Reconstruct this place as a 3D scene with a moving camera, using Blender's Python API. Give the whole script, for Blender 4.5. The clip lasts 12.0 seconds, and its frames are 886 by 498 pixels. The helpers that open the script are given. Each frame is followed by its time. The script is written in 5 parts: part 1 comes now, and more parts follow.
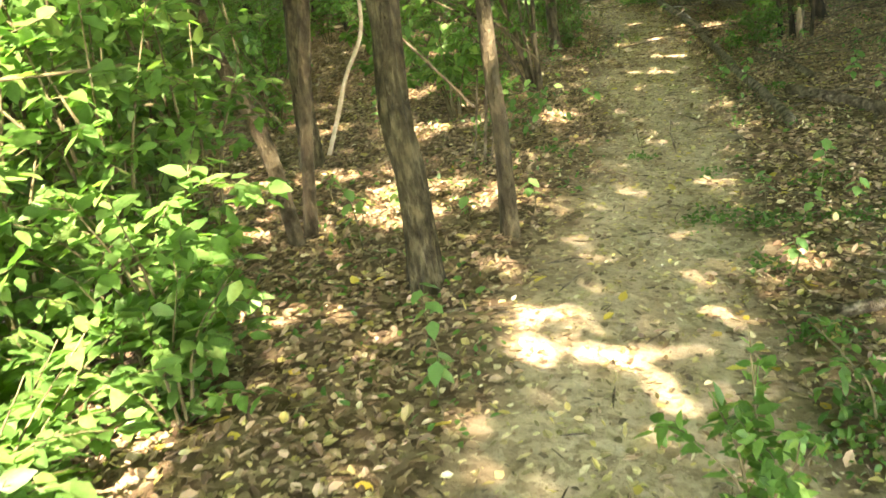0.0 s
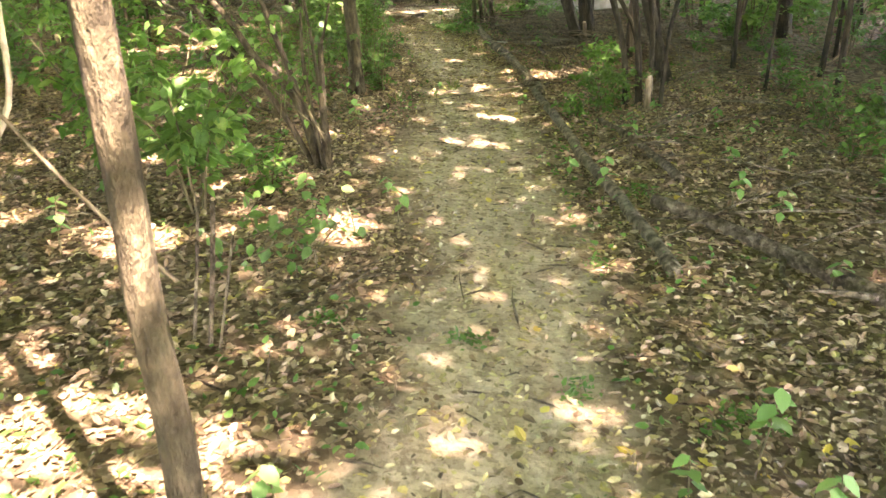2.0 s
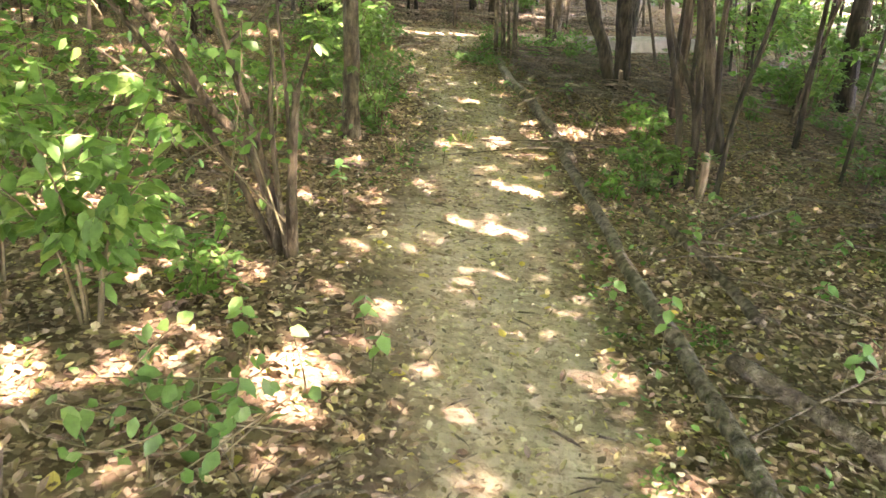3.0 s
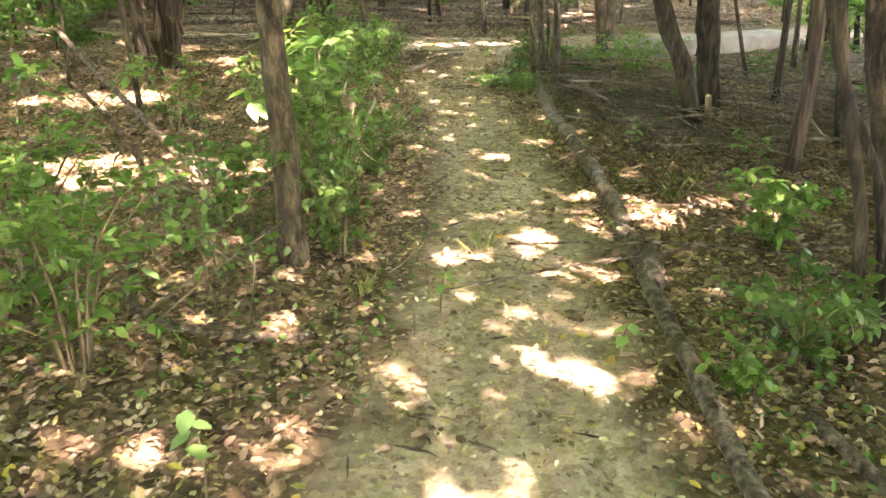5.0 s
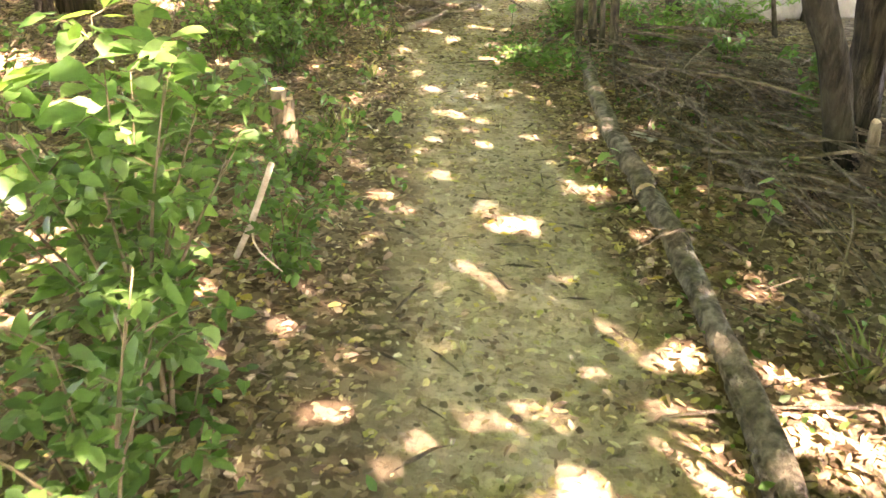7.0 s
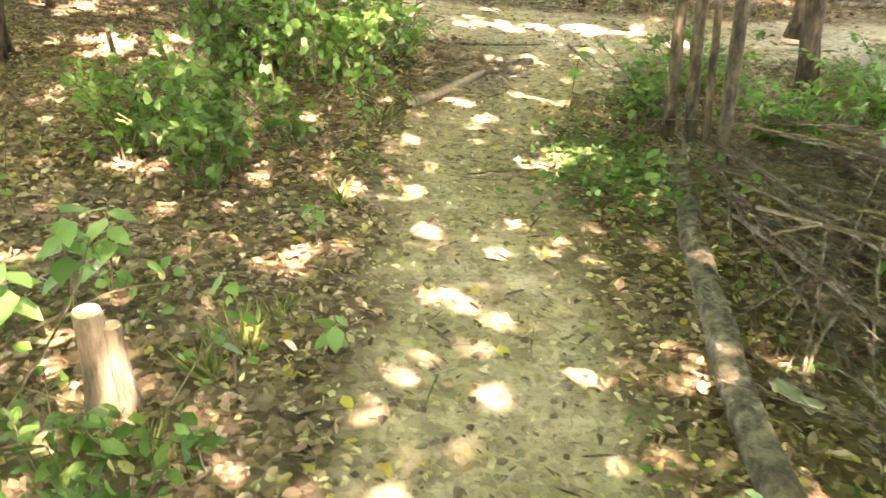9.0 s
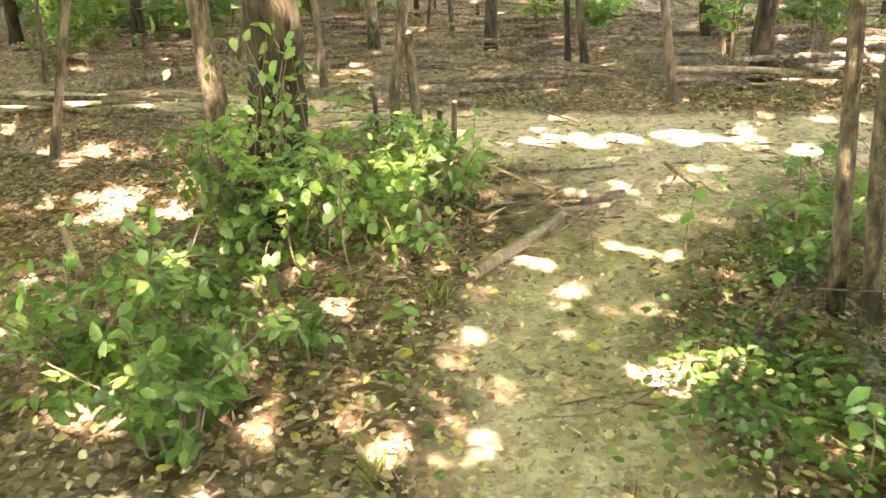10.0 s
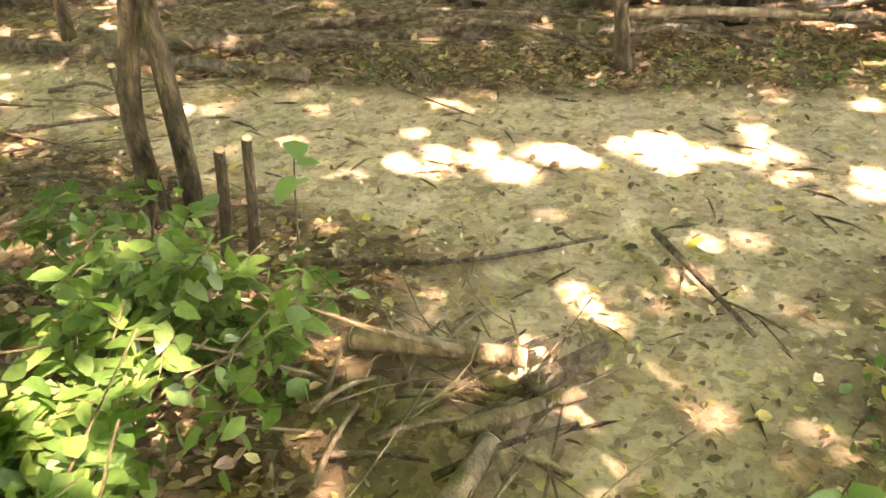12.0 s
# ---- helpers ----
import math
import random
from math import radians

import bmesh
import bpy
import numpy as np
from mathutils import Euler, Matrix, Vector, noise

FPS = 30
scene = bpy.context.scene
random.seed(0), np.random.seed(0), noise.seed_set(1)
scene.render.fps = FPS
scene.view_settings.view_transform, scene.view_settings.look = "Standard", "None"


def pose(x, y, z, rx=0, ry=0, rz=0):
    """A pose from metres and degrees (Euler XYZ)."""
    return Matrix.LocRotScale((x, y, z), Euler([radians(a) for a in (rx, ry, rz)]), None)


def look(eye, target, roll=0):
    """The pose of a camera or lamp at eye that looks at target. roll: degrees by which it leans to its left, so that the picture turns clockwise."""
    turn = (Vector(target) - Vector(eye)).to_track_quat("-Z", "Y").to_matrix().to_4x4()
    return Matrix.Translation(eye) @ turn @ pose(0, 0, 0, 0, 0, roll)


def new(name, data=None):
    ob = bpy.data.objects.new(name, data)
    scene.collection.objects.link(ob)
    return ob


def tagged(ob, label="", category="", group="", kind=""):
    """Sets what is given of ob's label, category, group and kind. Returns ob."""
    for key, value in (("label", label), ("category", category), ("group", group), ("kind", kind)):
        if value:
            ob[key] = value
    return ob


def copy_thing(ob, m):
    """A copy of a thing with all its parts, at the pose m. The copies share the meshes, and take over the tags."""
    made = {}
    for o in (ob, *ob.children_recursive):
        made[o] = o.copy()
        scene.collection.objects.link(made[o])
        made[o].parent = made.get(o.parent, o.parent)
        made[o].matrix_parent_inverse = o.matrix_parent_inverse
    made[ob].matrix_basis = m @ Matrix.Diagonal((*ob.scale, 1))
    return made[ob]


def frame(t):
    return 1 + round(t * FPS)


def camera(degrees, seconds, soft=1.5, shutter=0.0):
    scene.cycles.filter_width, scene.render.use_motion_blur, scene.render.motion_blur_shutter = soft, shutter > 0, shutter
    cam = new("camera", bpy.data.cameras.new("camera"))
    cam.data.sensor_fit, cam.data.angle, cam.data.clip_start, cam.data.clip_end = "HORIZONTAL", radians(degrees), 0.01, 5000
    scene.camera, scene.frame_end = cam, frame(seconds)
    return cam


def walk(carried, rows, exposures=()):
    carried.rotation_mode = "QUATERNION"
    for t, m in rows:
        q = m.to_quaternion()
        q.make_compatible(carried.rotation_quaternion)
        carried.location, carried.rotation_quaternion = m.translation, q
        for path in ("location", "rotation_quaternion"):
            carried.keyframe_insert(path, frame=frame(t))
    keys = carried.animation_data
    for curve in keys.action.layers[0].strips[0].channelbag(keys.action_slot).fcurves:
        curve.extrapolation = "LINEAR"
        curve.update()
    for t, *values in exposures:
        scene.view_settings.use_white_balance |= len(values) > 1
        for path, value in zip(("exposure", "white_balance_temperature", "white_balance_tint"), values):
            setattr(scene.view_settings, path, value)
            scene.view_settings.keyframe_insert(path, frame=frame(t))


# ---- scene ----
cam = camera(56.0, 12.0, 1.5, 0.12)
PATH = [
    (0, (1.129, 0.515, 1.326), (0.977, 2.394, 0.657), -9.4),
    (0.5, (1.116, 1.019, 1.447), (1.069, 2.926, 0.846), -9.7),
    (1, (1.191, 1.475, 1.471), (1.209, 3.378, 0.856), -6.0),
    (1.5, (1.361, 2.07, 1.446), (1.485, 3.967, 0.824), -7.4),
    (2, (1.47, 2.65, 1.454), (1.769, 4.49, 0.728), -2.6),
    (2.5, (1.589, 3.407, 1.483), (1.905, 5.244, 0.76), -2.3),
    (3, (1.674, 4.061, 1.499), (1.993, 5.907, 0.799), 3.5),
    (3.5, (1.824, 4.806, 1.499), (2.002, 6.66, 0.772), -1.3),
    (3.7, (1.866, 5.07, 1.522), (2.0, 6.93, 0.799), -2.0),
    (5.3, (2.408, 6.964, 1.47), (2.605, 8.819, 0.748), -0.8),
    (5.5, (2.452, 7.21, 1.426), (2.638, 9.06, 0.69), -5.1),
    (6, (2.548, 7.863, 1.378), (2.633, 9.676, 0.538), -5.7),
    (6.5, (2.617, 8.544, 1.385), (2.707, 10.338, 0.506), -2.8),
    (7, (2.739, 9.179, 1.398), (2.875, 10.966, 0.511), 1.2),
    (7.2, (2.788, 9.399, 1.406), (2.931, 11.189, 0.526), 0.3),
    (8.8, (3.095, 11.134, 1.421), (3.175, 12.921, 0.527), 5.4),
    (9, (3.104, 11.355, 1.389), (3.094, 13.139, 0.485), 2.1),
    (9.5, (3.097, 11.985, 1.455), (2.888, 13.791, 0.623), -4.6),
    (10, (3.079, 12.617, 1.421), (2.891, 14.463, 0.677), -3.3),
    (10.4, (3.076, 13.196, 1.349), (2.969, 15.005, 0.504), -3.0),
    (10.5, (3.06, 13.303, 1.379), (2.984, 15.106, 0.516), -1.6),
    (11, (3.062, 13.853, 1.431), (3.109, 15.651, 0.558), 0.4),
    (11.5, (3.043, 14.498, 1.466), (3.108, 16.293, 0.586), -1.1),
    (12, (3.119, 15.102, 1.31), (3.22, 16.826, 0.301), -2.1),
]
walk(cam, [(t, look(eye, target, roll)) for t, eye, target, roll in PATH], [(0, 4.9, 8500, 15), (0.5, 5.08, 8100, 26), (1.2, 5.27, 8000, 28), (3, 5.6, 7600, 41), (7, 6.08, 8200, 42), (9, 6.47, 8400, 40), (10.5, 6.6, 8700, 43), (11.2, 6.43, 9000, 42), (12, 6.18, 9400, 44)])

# ---- light ----
TO_SUN = Vector((0.30, -0.55, 0.78)).normalized()
world = bpy.data.worlds.new("sky")
scene.world = world
world.use_nodes = True
sky = world.node_tree.nodes.new("ShaderNodeTexSky")
sky.sky_type = "NISHITA"
sky.sun_disc = False
sky.sun_elevation = math.asin(TO_SUN.z)
sky.sun_rotation = math.atan2(TO_SUN.x, TO_SUN.y)
world.node_tree.nodes["Background"].inputs["Strength"].default_value = 0.15
world.node_tree.links.new(sky.outputs["Color"], world.node_tree.nodes["Background"].inputs["Color"])
sun = new("sun", bpy.data.lights.new("sun", "SUN"))
sun.data.energy, sun.data.angle, sun.data.color = 2.3, radians(0.8), (1.0, 0.95, 0.86)
sun.matrix_world = look(TO_SUN * 40, (0, 0, 0))

rng = np.random.default_rng(7)


# ---- materials ----
def ramp_node(nt, stops):
    node = nt.nodes.new("ShaderNodeValToRGB")
    el = node.color_ramp.elements
    while len(el) < len(stops):
        el.new(0.5)
    for e, (p, c) in zip(el, stops):
        e.position, e.color = p, (*c, 1)
    return node


def noise_node(nt, coord, scale, detail=5.0, stretch=(1, 1, 1), rough=0.6):
    mapping = nt.nodes.new("ShaderNodeMapping")
    mapping.inputs["Scale"].default_value = stretch
    nt.links.new(coord, mapping.inputs["Vector"])
    node = nt.nodes.new("ShaderNodeTexNoise")
    node.inputs["Scale"].default_value, node.inputs["Detail"].default_value = scale, detail
    node.inputs["Roughness"].default_value = rough
    nt.links.new(mapping.outputs["Vector"], node.inputs["Vector"])
    return node


def mixed(nt, a, b, fac, how="MIX"):
    node = nt.nodes.new("ShaderNodeMix")
    node.data_type, node.blend_type = "RGBA", how
    for sock, v in ((node.inputs[0], fac), (node.inputs[6], a), (node.inputs[7], b)):
        if isinstance(v, (int, float)):
            sock.default_value = v
        elif isinstance(v, tuple):
            sock.default_value = (*v, 1)
        else:
            nt.links.new(v, sock)
    return node.outputs[2]


def fresh(name):
    m = bpy.data.materials.new(name)
    m.use_nodes = True
    return m, m.node_tree, m.node_tree.nodes["Principled BSDF"]


def surface(name, stops, scale=8.0, rough=0.85, bump=0.3, stretch=(1, 1, 1), fine=60.0, stain=(0.09, 0.08, 0.05), stain_amount=0.35, spec=0.25):
    """Bark, wood, stone: a coloured grain, larger stains and a bump."""
    m, nt, bsdf = fresh(name)
    coord = nt.nodes.new("ShaderNodeTexCoord").outputs["Object"]
    grain = noise_node(nt, coord, scale, 6, stretch)
    ramp = ramp_node(nt, stops)
    nt.links.new(grain.outputs["Fac"], ramp.inputs["Fac"])
    large = noise_node(nt, coord, scale * 0.22, 3)
    mask = ramp_node(nt, [(0.48, (0, 0, 0)), (0.68, (stain_amount,) * 3)])
    nt.links.new(large.outputs["Fac"], mask.inputs["Fac"])
    col = mixed(nt, ramp.outputs["Color"], stain, mask.outputs["Color"])
    nt.links.new(col, bsdf.inputs["Base Color"])
    bsdf.inputs["Roughness"].default_value = rough
    bsdf.inputs["Specular IOR Level"].default_value = spec
    small = noise_node(nt, coord, fine, 4, stretch)
    add = nt.nodes.new("ShaderNodeMath")
    nt.links.new(grain.outputs["Fac"], add.inputs[0])
    nt.links.new(small.outputs["Fac"], add.inputs[1])
    b = nt.nodes.new("ShaderNodeBump")
    b.inputs["Strength"].default_value, b.inputs["Distance"].default_value = bump, 0.03
    nt.links.new(add.outputs[0], b.inputs["Height"])
    nt.links.new(b.outputs["Normal"], bsdf.inputs["Normal"])
    return m


def leafy(name, stops, translucent=0.35, rough=0.45, spread=0.0, spec=0.4, per_object=False):
    """Leaves: one colour a leaf out of the ramp, blotches, and light that passes through."""
    m, nt, bsdf = fresh(name)
    if per_object:
        rand = nt.nodes.new("ShaderNodeObjectInfo").outputs["Random"]
    else:
        rand = nt.nodes.new("ShaderNodeNewGeometry").outputs["Random Per Island"]
    ramp = ramp_node(nt, stops)
    nt.links.new(rand, ramp.inputs["Fac"])
    coord = nt.nodes.new("ShaderNodeTexCoord").outputs["Object"]
    blotch = noise_node(nt, coord, 45, 3)
    shade = ramp_node(nt, [(0.3, (0.72, 0.7, 0.66)), (0.65, (1.0, 1.0, 1.0))])
    nt.links.new(blotch.outputs["Fac"], shade.inputs["Fac"])
    col = mixed(nt, ramp.outputs["Color"], shade.outputs["Color"], 1.0, "MULTIPLY")
    nt.links.new(col, bsdf.inputs["Base Color"])
    bsdf.inputs["Roughness"].default_value = rough
    bsdf.inputs["Specular IOR Level"].default_value = spec
    if translucent:
        tr = nt.nodes.new("ShaderNodeBsdfTranslucent")
        warm = mixed(nt, col, (1.05, 1.3, 0.6), 1.0, "MULTIPLY")
        nt.links.new(warm, tr.inputs["Color"])
        mix = nt.nodes.new("ShaderNodeMixShader")
        mix.inputs[0].default_value = translucent
        nt.links.new(bsdf.outputs[0], mix.inputs[1])
        nt.links.new(tr.outputs[0], mix.inputs[2])
        nt.links.new(mix.outputs[0], nt.nodes["Material Output"].inputs["Surface"])
    return m


def ground_material():
    m, nt, bsdf = fresh("forest_floor")
    coord = nt.nodes.new("ShaderNodeTexCoord").outputs["Object"]
    worn = nt.nodes.new("ShaderNodeAttribute")
    worn.attribute_name = "trodden"
    edge = noise_node(nt, coord, 3.2, 6)
    add = nt.nodes.new("ShaderNodeMath")
    add.operation = "MULTIPLY_ADD"
    nt.links.new(edge.outputs["Fac"], add.inputs[0])
    add.inputs[1].default_value = 1.1
    nt.links.new(worn.outputs["Fac"], add.inputs[2])
    mask = ramp_node(nt, [(0.72, (0, 0, 0)), (1.0, (1, 1, 1))])
    sub = nt.nodes.new("ShaderNodeMath")
    sub.operation = "MULTIPLY"
    sub.inputs[1].default_value = 0.75
    nt.links.new(add.outputs[0], sub.inputs[0])
    nt.links.new(sub.outputs[0], mask.inputs["Fac"])
    d1 = noise_node(nt, coord, 5.0, 8, rough=0.7)
    dirt = ramp_node(nt, [(0.28, (0.29, 0.23, 0.155)), (0.5, (0.44, 0.352, 0.255)), (0.72, (0.55, 0.455, 0.345))])
    nt.links.new(d1.outputs["Fac"], dirt.inputs["Fac"])
    crumbs = noise_node(nt, coord, 42, 6, rough=0.75)
    crumb_mask = ramp_node(nt, [(0.5, (0, 0, 0)), (0.6, (0.6, 0.6, 0.6))])
    nt.links.new(crumbs.outputs["Fac"], crumb_mask.inputs["Fac"])
    dirt_col = mixed(nt, dirt.outputs["Color"], (0.21, 0.165, 0.11), crumb_mask.outputs["Color"])
    chips = nt.nodes.new("ShaderNodeTexVoronoi")
    chips.inputs["Scale"].default_value = 30
    warp = noise_node(nt, coord, 9, 3)
    shifted = mixed(nt, coord, warp.outputs["Color"], 0.12)
    nt.links.new(shifted, chips.inputs["Vector"])
    chip_tone = ramp_node(nt, [(0.1, (0.6, 0.57, 0.5)), (0.35, (0.87, 0.85, 0.8)), (0.6, (1.0, 1.0, 0.97)), (0.9, (1.2, 1.17, 1.06))])
    sep = nt.nodes.new("ShaderNodeSeparateColor")
    nt.links.new(chips.outputs["Color"], sep.inputs["Color"])
    nt.links.new(sep.outputs[0], chip_tone.inputs["Fac"])
    dirt_col = mixed(nt, dirt_col, chip_tone.outputs["Color"], 0.75, "MULTIPLY")
    d2 = noise_node(nt, coord, 26, 7, rough=0.72)
    soil = ramp_node(nt, [(0.32, (0.045, 0.034, 0.02)), (0.5, (0.11, 0.082, 0.05)), (0.7, (0.22, 0.17, 0.11))])
    nt.links.new(d2.outputs["Fac"], soil.inputs["Fac"])
    moss = noise_node(nt, coord, 1.1, 4)
    moss_mask = ramp_node(nt, [(0.55, (0, 0, 0)), (0.7, (0.35, 0.35, 0.35))])
    nt.links.new(moss.outputs["Fac"], moss_mask.inputs["Fac"])
    scraps = ramp_node(nt, [(0.0, (0.055, 0.037, 0.022)), (0.3, (0.12, 0.082, 0.05)), (0.6, (0.22, 0.16, 0.1)), (1.0, (0.36, 0.28, 0.18))])
    nt.links.new(sep.outputs[1], scraps.inputs["Fac"])
    soil_col = mixed(nt, soil.outputs["Color"], scraps.outputs["Color"], 0.6)
    mossy = mixed(nt, soil_col, (0.13, 0.15, 0.06), moss_mask.outputs["Color"])
    col = mixed(nt, mossy, dirt_col, mask.outputs["Color"])
    nt.links.new(col, bsdf.inputs["Base Color"])
    bsdf.inputs["Roughness"].default_value = 0.95
    bsdf.inputs["Specular IOR Level"].default_value = 0.15
    h = nt.nodes.new("ShaderNodeMath")
    nt.links.new(d2.outputs["Fac"], h.inputs[0])
    nt.links.new(crumbs.outputs["Fac"], h.inputs[1])
    b = nt.nodes.new("ShaderNodeBump")
    b.inputs["Strength"].default_value, b.inputs["Distance"].default_value = 0.55, 0.02
    nt.links.new(h.outputs[0], b.inputs["Height"])
    nt.links.new(b.outputs["Normal"], bsdf.inputs["Normal"])
    return m


BARK_GREY = surface("furrowed_grey_bark", [(0.38, (0.016, 0.0135, 0.007)), (0.5, (0.055, 0.047, 0.025)), (0.64, (0.13, 0.114, 0.066))], 26, 0.92, 1.0, (1, 1, 0.4), 90, (0.06, 0.058, 0.028), 0.4)
BARK_BROWN = surface("smooth_brown_bark", [(0.36, (0.027, 0.021, 0.012)), (0.5, (0.066, 0.053, 0.031)), (0.66, (0.13, 0.106, 0.065))], 22, 0.92, 1.0, (1, 1, 0.38), 75, (0.06, 0.058, 0.028), 0.35)
BARK_DARK = surface("dark_ridged_bark", [(0.38, (0.008, 0.0065, 0.0035)), (0.5, (0.022, 0.019, 0.0105)), (0.63, (0.055, 0.048, 0.028))], 24, 0.92, 1.0, (1, 1, 0.24), 90, (0.06, 0.058, 0.028), 0.4)
BARK_SHAGGY = surface("shaggy_red_brown_bark", [(0.38, (0.016, 0.012, 0.007)), (0.5, (0.052, 0.038, 0.024)), (0.64, (0.125, 0.096, 0.062))], 20, 0.92, 1.0, (1.3, 1.3, 0.1), 75, (0.1, 0.1, 0.055), 0.3)
DEAD_PALE = surface("bleached_dead_wood", [(0.3, (0.34, 0.27, 0.19)), (0.55, (0.52, 0.44, 0.33)), (0.75, (0.66, 0.58, 0.46))], 20, 0.85, 0.4, (1, 1, 1), 90, (0.25, 0.19, 0.12), 0.4)
DEAD_BROWN = surface("weathered_brown_branch_wood", [(0.36, (0.05, 0.038, 0.026)), (0.5, (0.13, 0.102, 0.07)), (0.66, (0.27, 0.22, 0.155))], 24, 0.92, 1.0, (1, 1, 1), 75, (0.06, 0.058, 0.028), 0.4)
LOG_BARK = surface("grey_log_bark", [(0.36, (0.055, 0.045, 0.03)), (0.5, (0.15, 0.125, 0.085)), (0.66, (0.29, 0.245, 0.175))], 22, 0.92, 1.0, (1, 1, 1), 75, (0.1, 0.1, 0.055), 0.5)
CUT_WOOD = surface("cut_end_grain", [(0.3, (0.4, 0.29, 0.17)), (0.55, (0.55, 0.42, 0.27)), (0.75, (0.66, 0.54, 0.38))], 30, 0.8, 0.3)
STUB = surface("weathered_tan_wood", [(0.35, (0.1, 0.078, 0.046)), (0.55, (0.2, 0.157, 0.1)), (0.7, (0.31, 0.25, 0.165))], 22, 0.9, 0.6, (1, 1, 0.3))
STONE = surface("pale_stone", [(0.3, (0.24, 0.225, 0.18)), (0.55, (0.36, 0.335, 0.28)), (0.75, (0.45, 0.42, 0.36))], 9, 0.85, 0.4, stain=(0.22, 0.2, 0.13))
PAPER = surface("dirty_white_paper", [(0.3, (0.32, 0.3, 0.25)), (0.6, (0.46, 0.44, 0.38))], 12, 0.7, 0.3, stain=(0.5, 0.45, 0.35))
HUSK = surface("dark_green_husk", [(0.3, (0.03, 0.035, 0.015)), (0.7, (0.1, 0.11, 0.04))], 30, 0.8, 0.5)
GREEN = leafy("green_leaves", [(0.0, (0.07, 0.165, 0.042)), (0.45, (0.11, 0.235, 0.064)), (0.8, (0.15, 0.285, 0.082)), (1.0, (0.22, 0.33, 0.1))], 0.55)
GREEN_DEEP = leafy("deep_green_leaves", [(0.0, (0.055, 0.125, 0.034)), (0.5, (0.085, 0.18, 0.048)), (1.0, (0.13, 0.24, 0.065))], 0.45)
GREEN_BLUE = leafy("large_blue_green_leaves", [(0.0, (0.11, 0.23, 0.08)), (0.5, (0.15, 0.29, 0.1)), (1.0, (0.21, 0.34, 0.12))], 0.45, per_object=True)
CANOPY = leafy("canopy_leaves", [(0.0, (0.1, 0.19, 0.04)), (0.5, (0.14, 0.25, 0.055)), (1.0, (0.2, 0.31, 0.07))], 0.55)
STALK = surface("green_brown_stalk", [(0.3, (0.06, 0.055, 0.026)), (0.6, (0.12, 0.1, 0.052)), (0.8, (0.2, 0.165, 0.1))], 25, 0.8, 0.3)
LITTER = leafy("dead_leaf_litter", [(0.0, (0.09, 0.058, 0.034)), (0.2, (0.17, 0.112, 0.067)), (0.45, (0.285, 0.19, 0.124)), (0.7, (0.36, 0.255, 0.172)), (0.88, (0.44, 0.33, 0.235)), (0.95, (0.28, 0.24, 0.1)), (1.0, (0.5, 0.4, 0.14))], 0.14, 0.6, spec=0.4)
PATH_LEAF = leafy("trodden_leaf_scraps", [(0.0, (0.09, 0.066, 0.04)), (0.16, (0.16, 0.12, 0.07)), (0.3, (0.25, 0.21, 0.1)), (0.45, (0.33, 0.25, 0.15)), (0.64, (0.44, 0.37, 0.16)), (0.8, (0.62, 0.54, 0.38)), (0.9, (0.55, 0.42, 0.14)), (1.0, (0.7, 0.62, 0.47))], 0.12, 0.6, spec=0.4)
YELLOW = leafy("yellow_fallen_leaves", [(0.0, (0.58, 0.42, 0.07)), (0.4, (0.62, 0.5, 0.12)), (0.7, (0.55, 0.32, 0.07)), (1.0, (0.42, 0.4, 0.13))], 0.2, 0.6, per_object=True)
BLADE = leafy("grass_blades", [(0.0, (0.1, 0.16, 0.04)), (0.6, (0.17, 0.22, 0.06)), (1.0, (0.36, 0.33, 0.14))], 0.3)


# ---- shape helpers ----
def ground_z(x, y):
    """The lie of the land: higher on one side of the trail's start, and a slight rise beyond the crossing trail."""
    return 0.005 - 0.18 * np.tanh(x - 1.2 - 0.13 * y) * np.exp(-(y / 9) ** 2) + 0.074 * np.clip((y - 16) / 4, 0, 2)


TRAIL_Y = [-6, 1, 3, 4, 5.1, 6.5, 7.9, 9.1, 10.7, 12, 13.5, 15.4, 16.5, 17.4]
TRAIL_X = [0.9, 1.25, 1.5, 1.77, 2.09, 2.42, 2.5, 2.8, 3.13, 3.2, 3.27, 3.2, 3.6, 3.9]
TRAIL_W = [0.5, 0.5, 0.5, 0.5, 0.48, 0.46, 0.62, 0.56, 0.48, 0.48, 0.43, 0.42, 0.6, 0.8]
CROSS_X = [-14, 0, 2, 3.5, 5, 8, 20]
CROSS_Y = [22, 19.6, 18.6, 17.85, 17.75, 17.9, 19.5]
CROSS_W = [0.5, 0.42, 0.5, 0.85, 0.75, 0.6, 0.5]


def trodden(x, y):
    """1 on the bare trail, 0 in the litter, with a soft edge."""
    a = 1 - np.clip((np.abs(x - np.interp(y, TRAIL_Y, TRAIL_X)) / np.interp(y, TRAIL_Y, TRAIL_W) - 0.35) / 1.15, 0, 1)
    a = np.where(y > 17.4, 0, a)
    b = 1 - np.clip((np.abs(y - np.interp(x, CROSS_X, CROSS_Y)) / np.interp(x, CROSS_X, CROSS_W) - 0.6) / 0.6, 0, 1)
    return np.maximum(a, b)


def floor_z(x, y):
    """The ground's top with its bumps."""
    w = trodden(x, y)
    z = ground_z(x, y) - 0.02 * w
    near = (x > -4) & (x < 9) & (y > -2) & (y < 23)
    for i in zip(*np.nonzero(near)):
        k = 0.4 if w[i] > 0.5 else 1.0
        z[i] += k * (0.014 * noise.noise((x[i] * 3, y[i] * 3, 0)) + 0.006 * noise.noise((x[i] * 8, y[i] * 8, 4)))
    return z


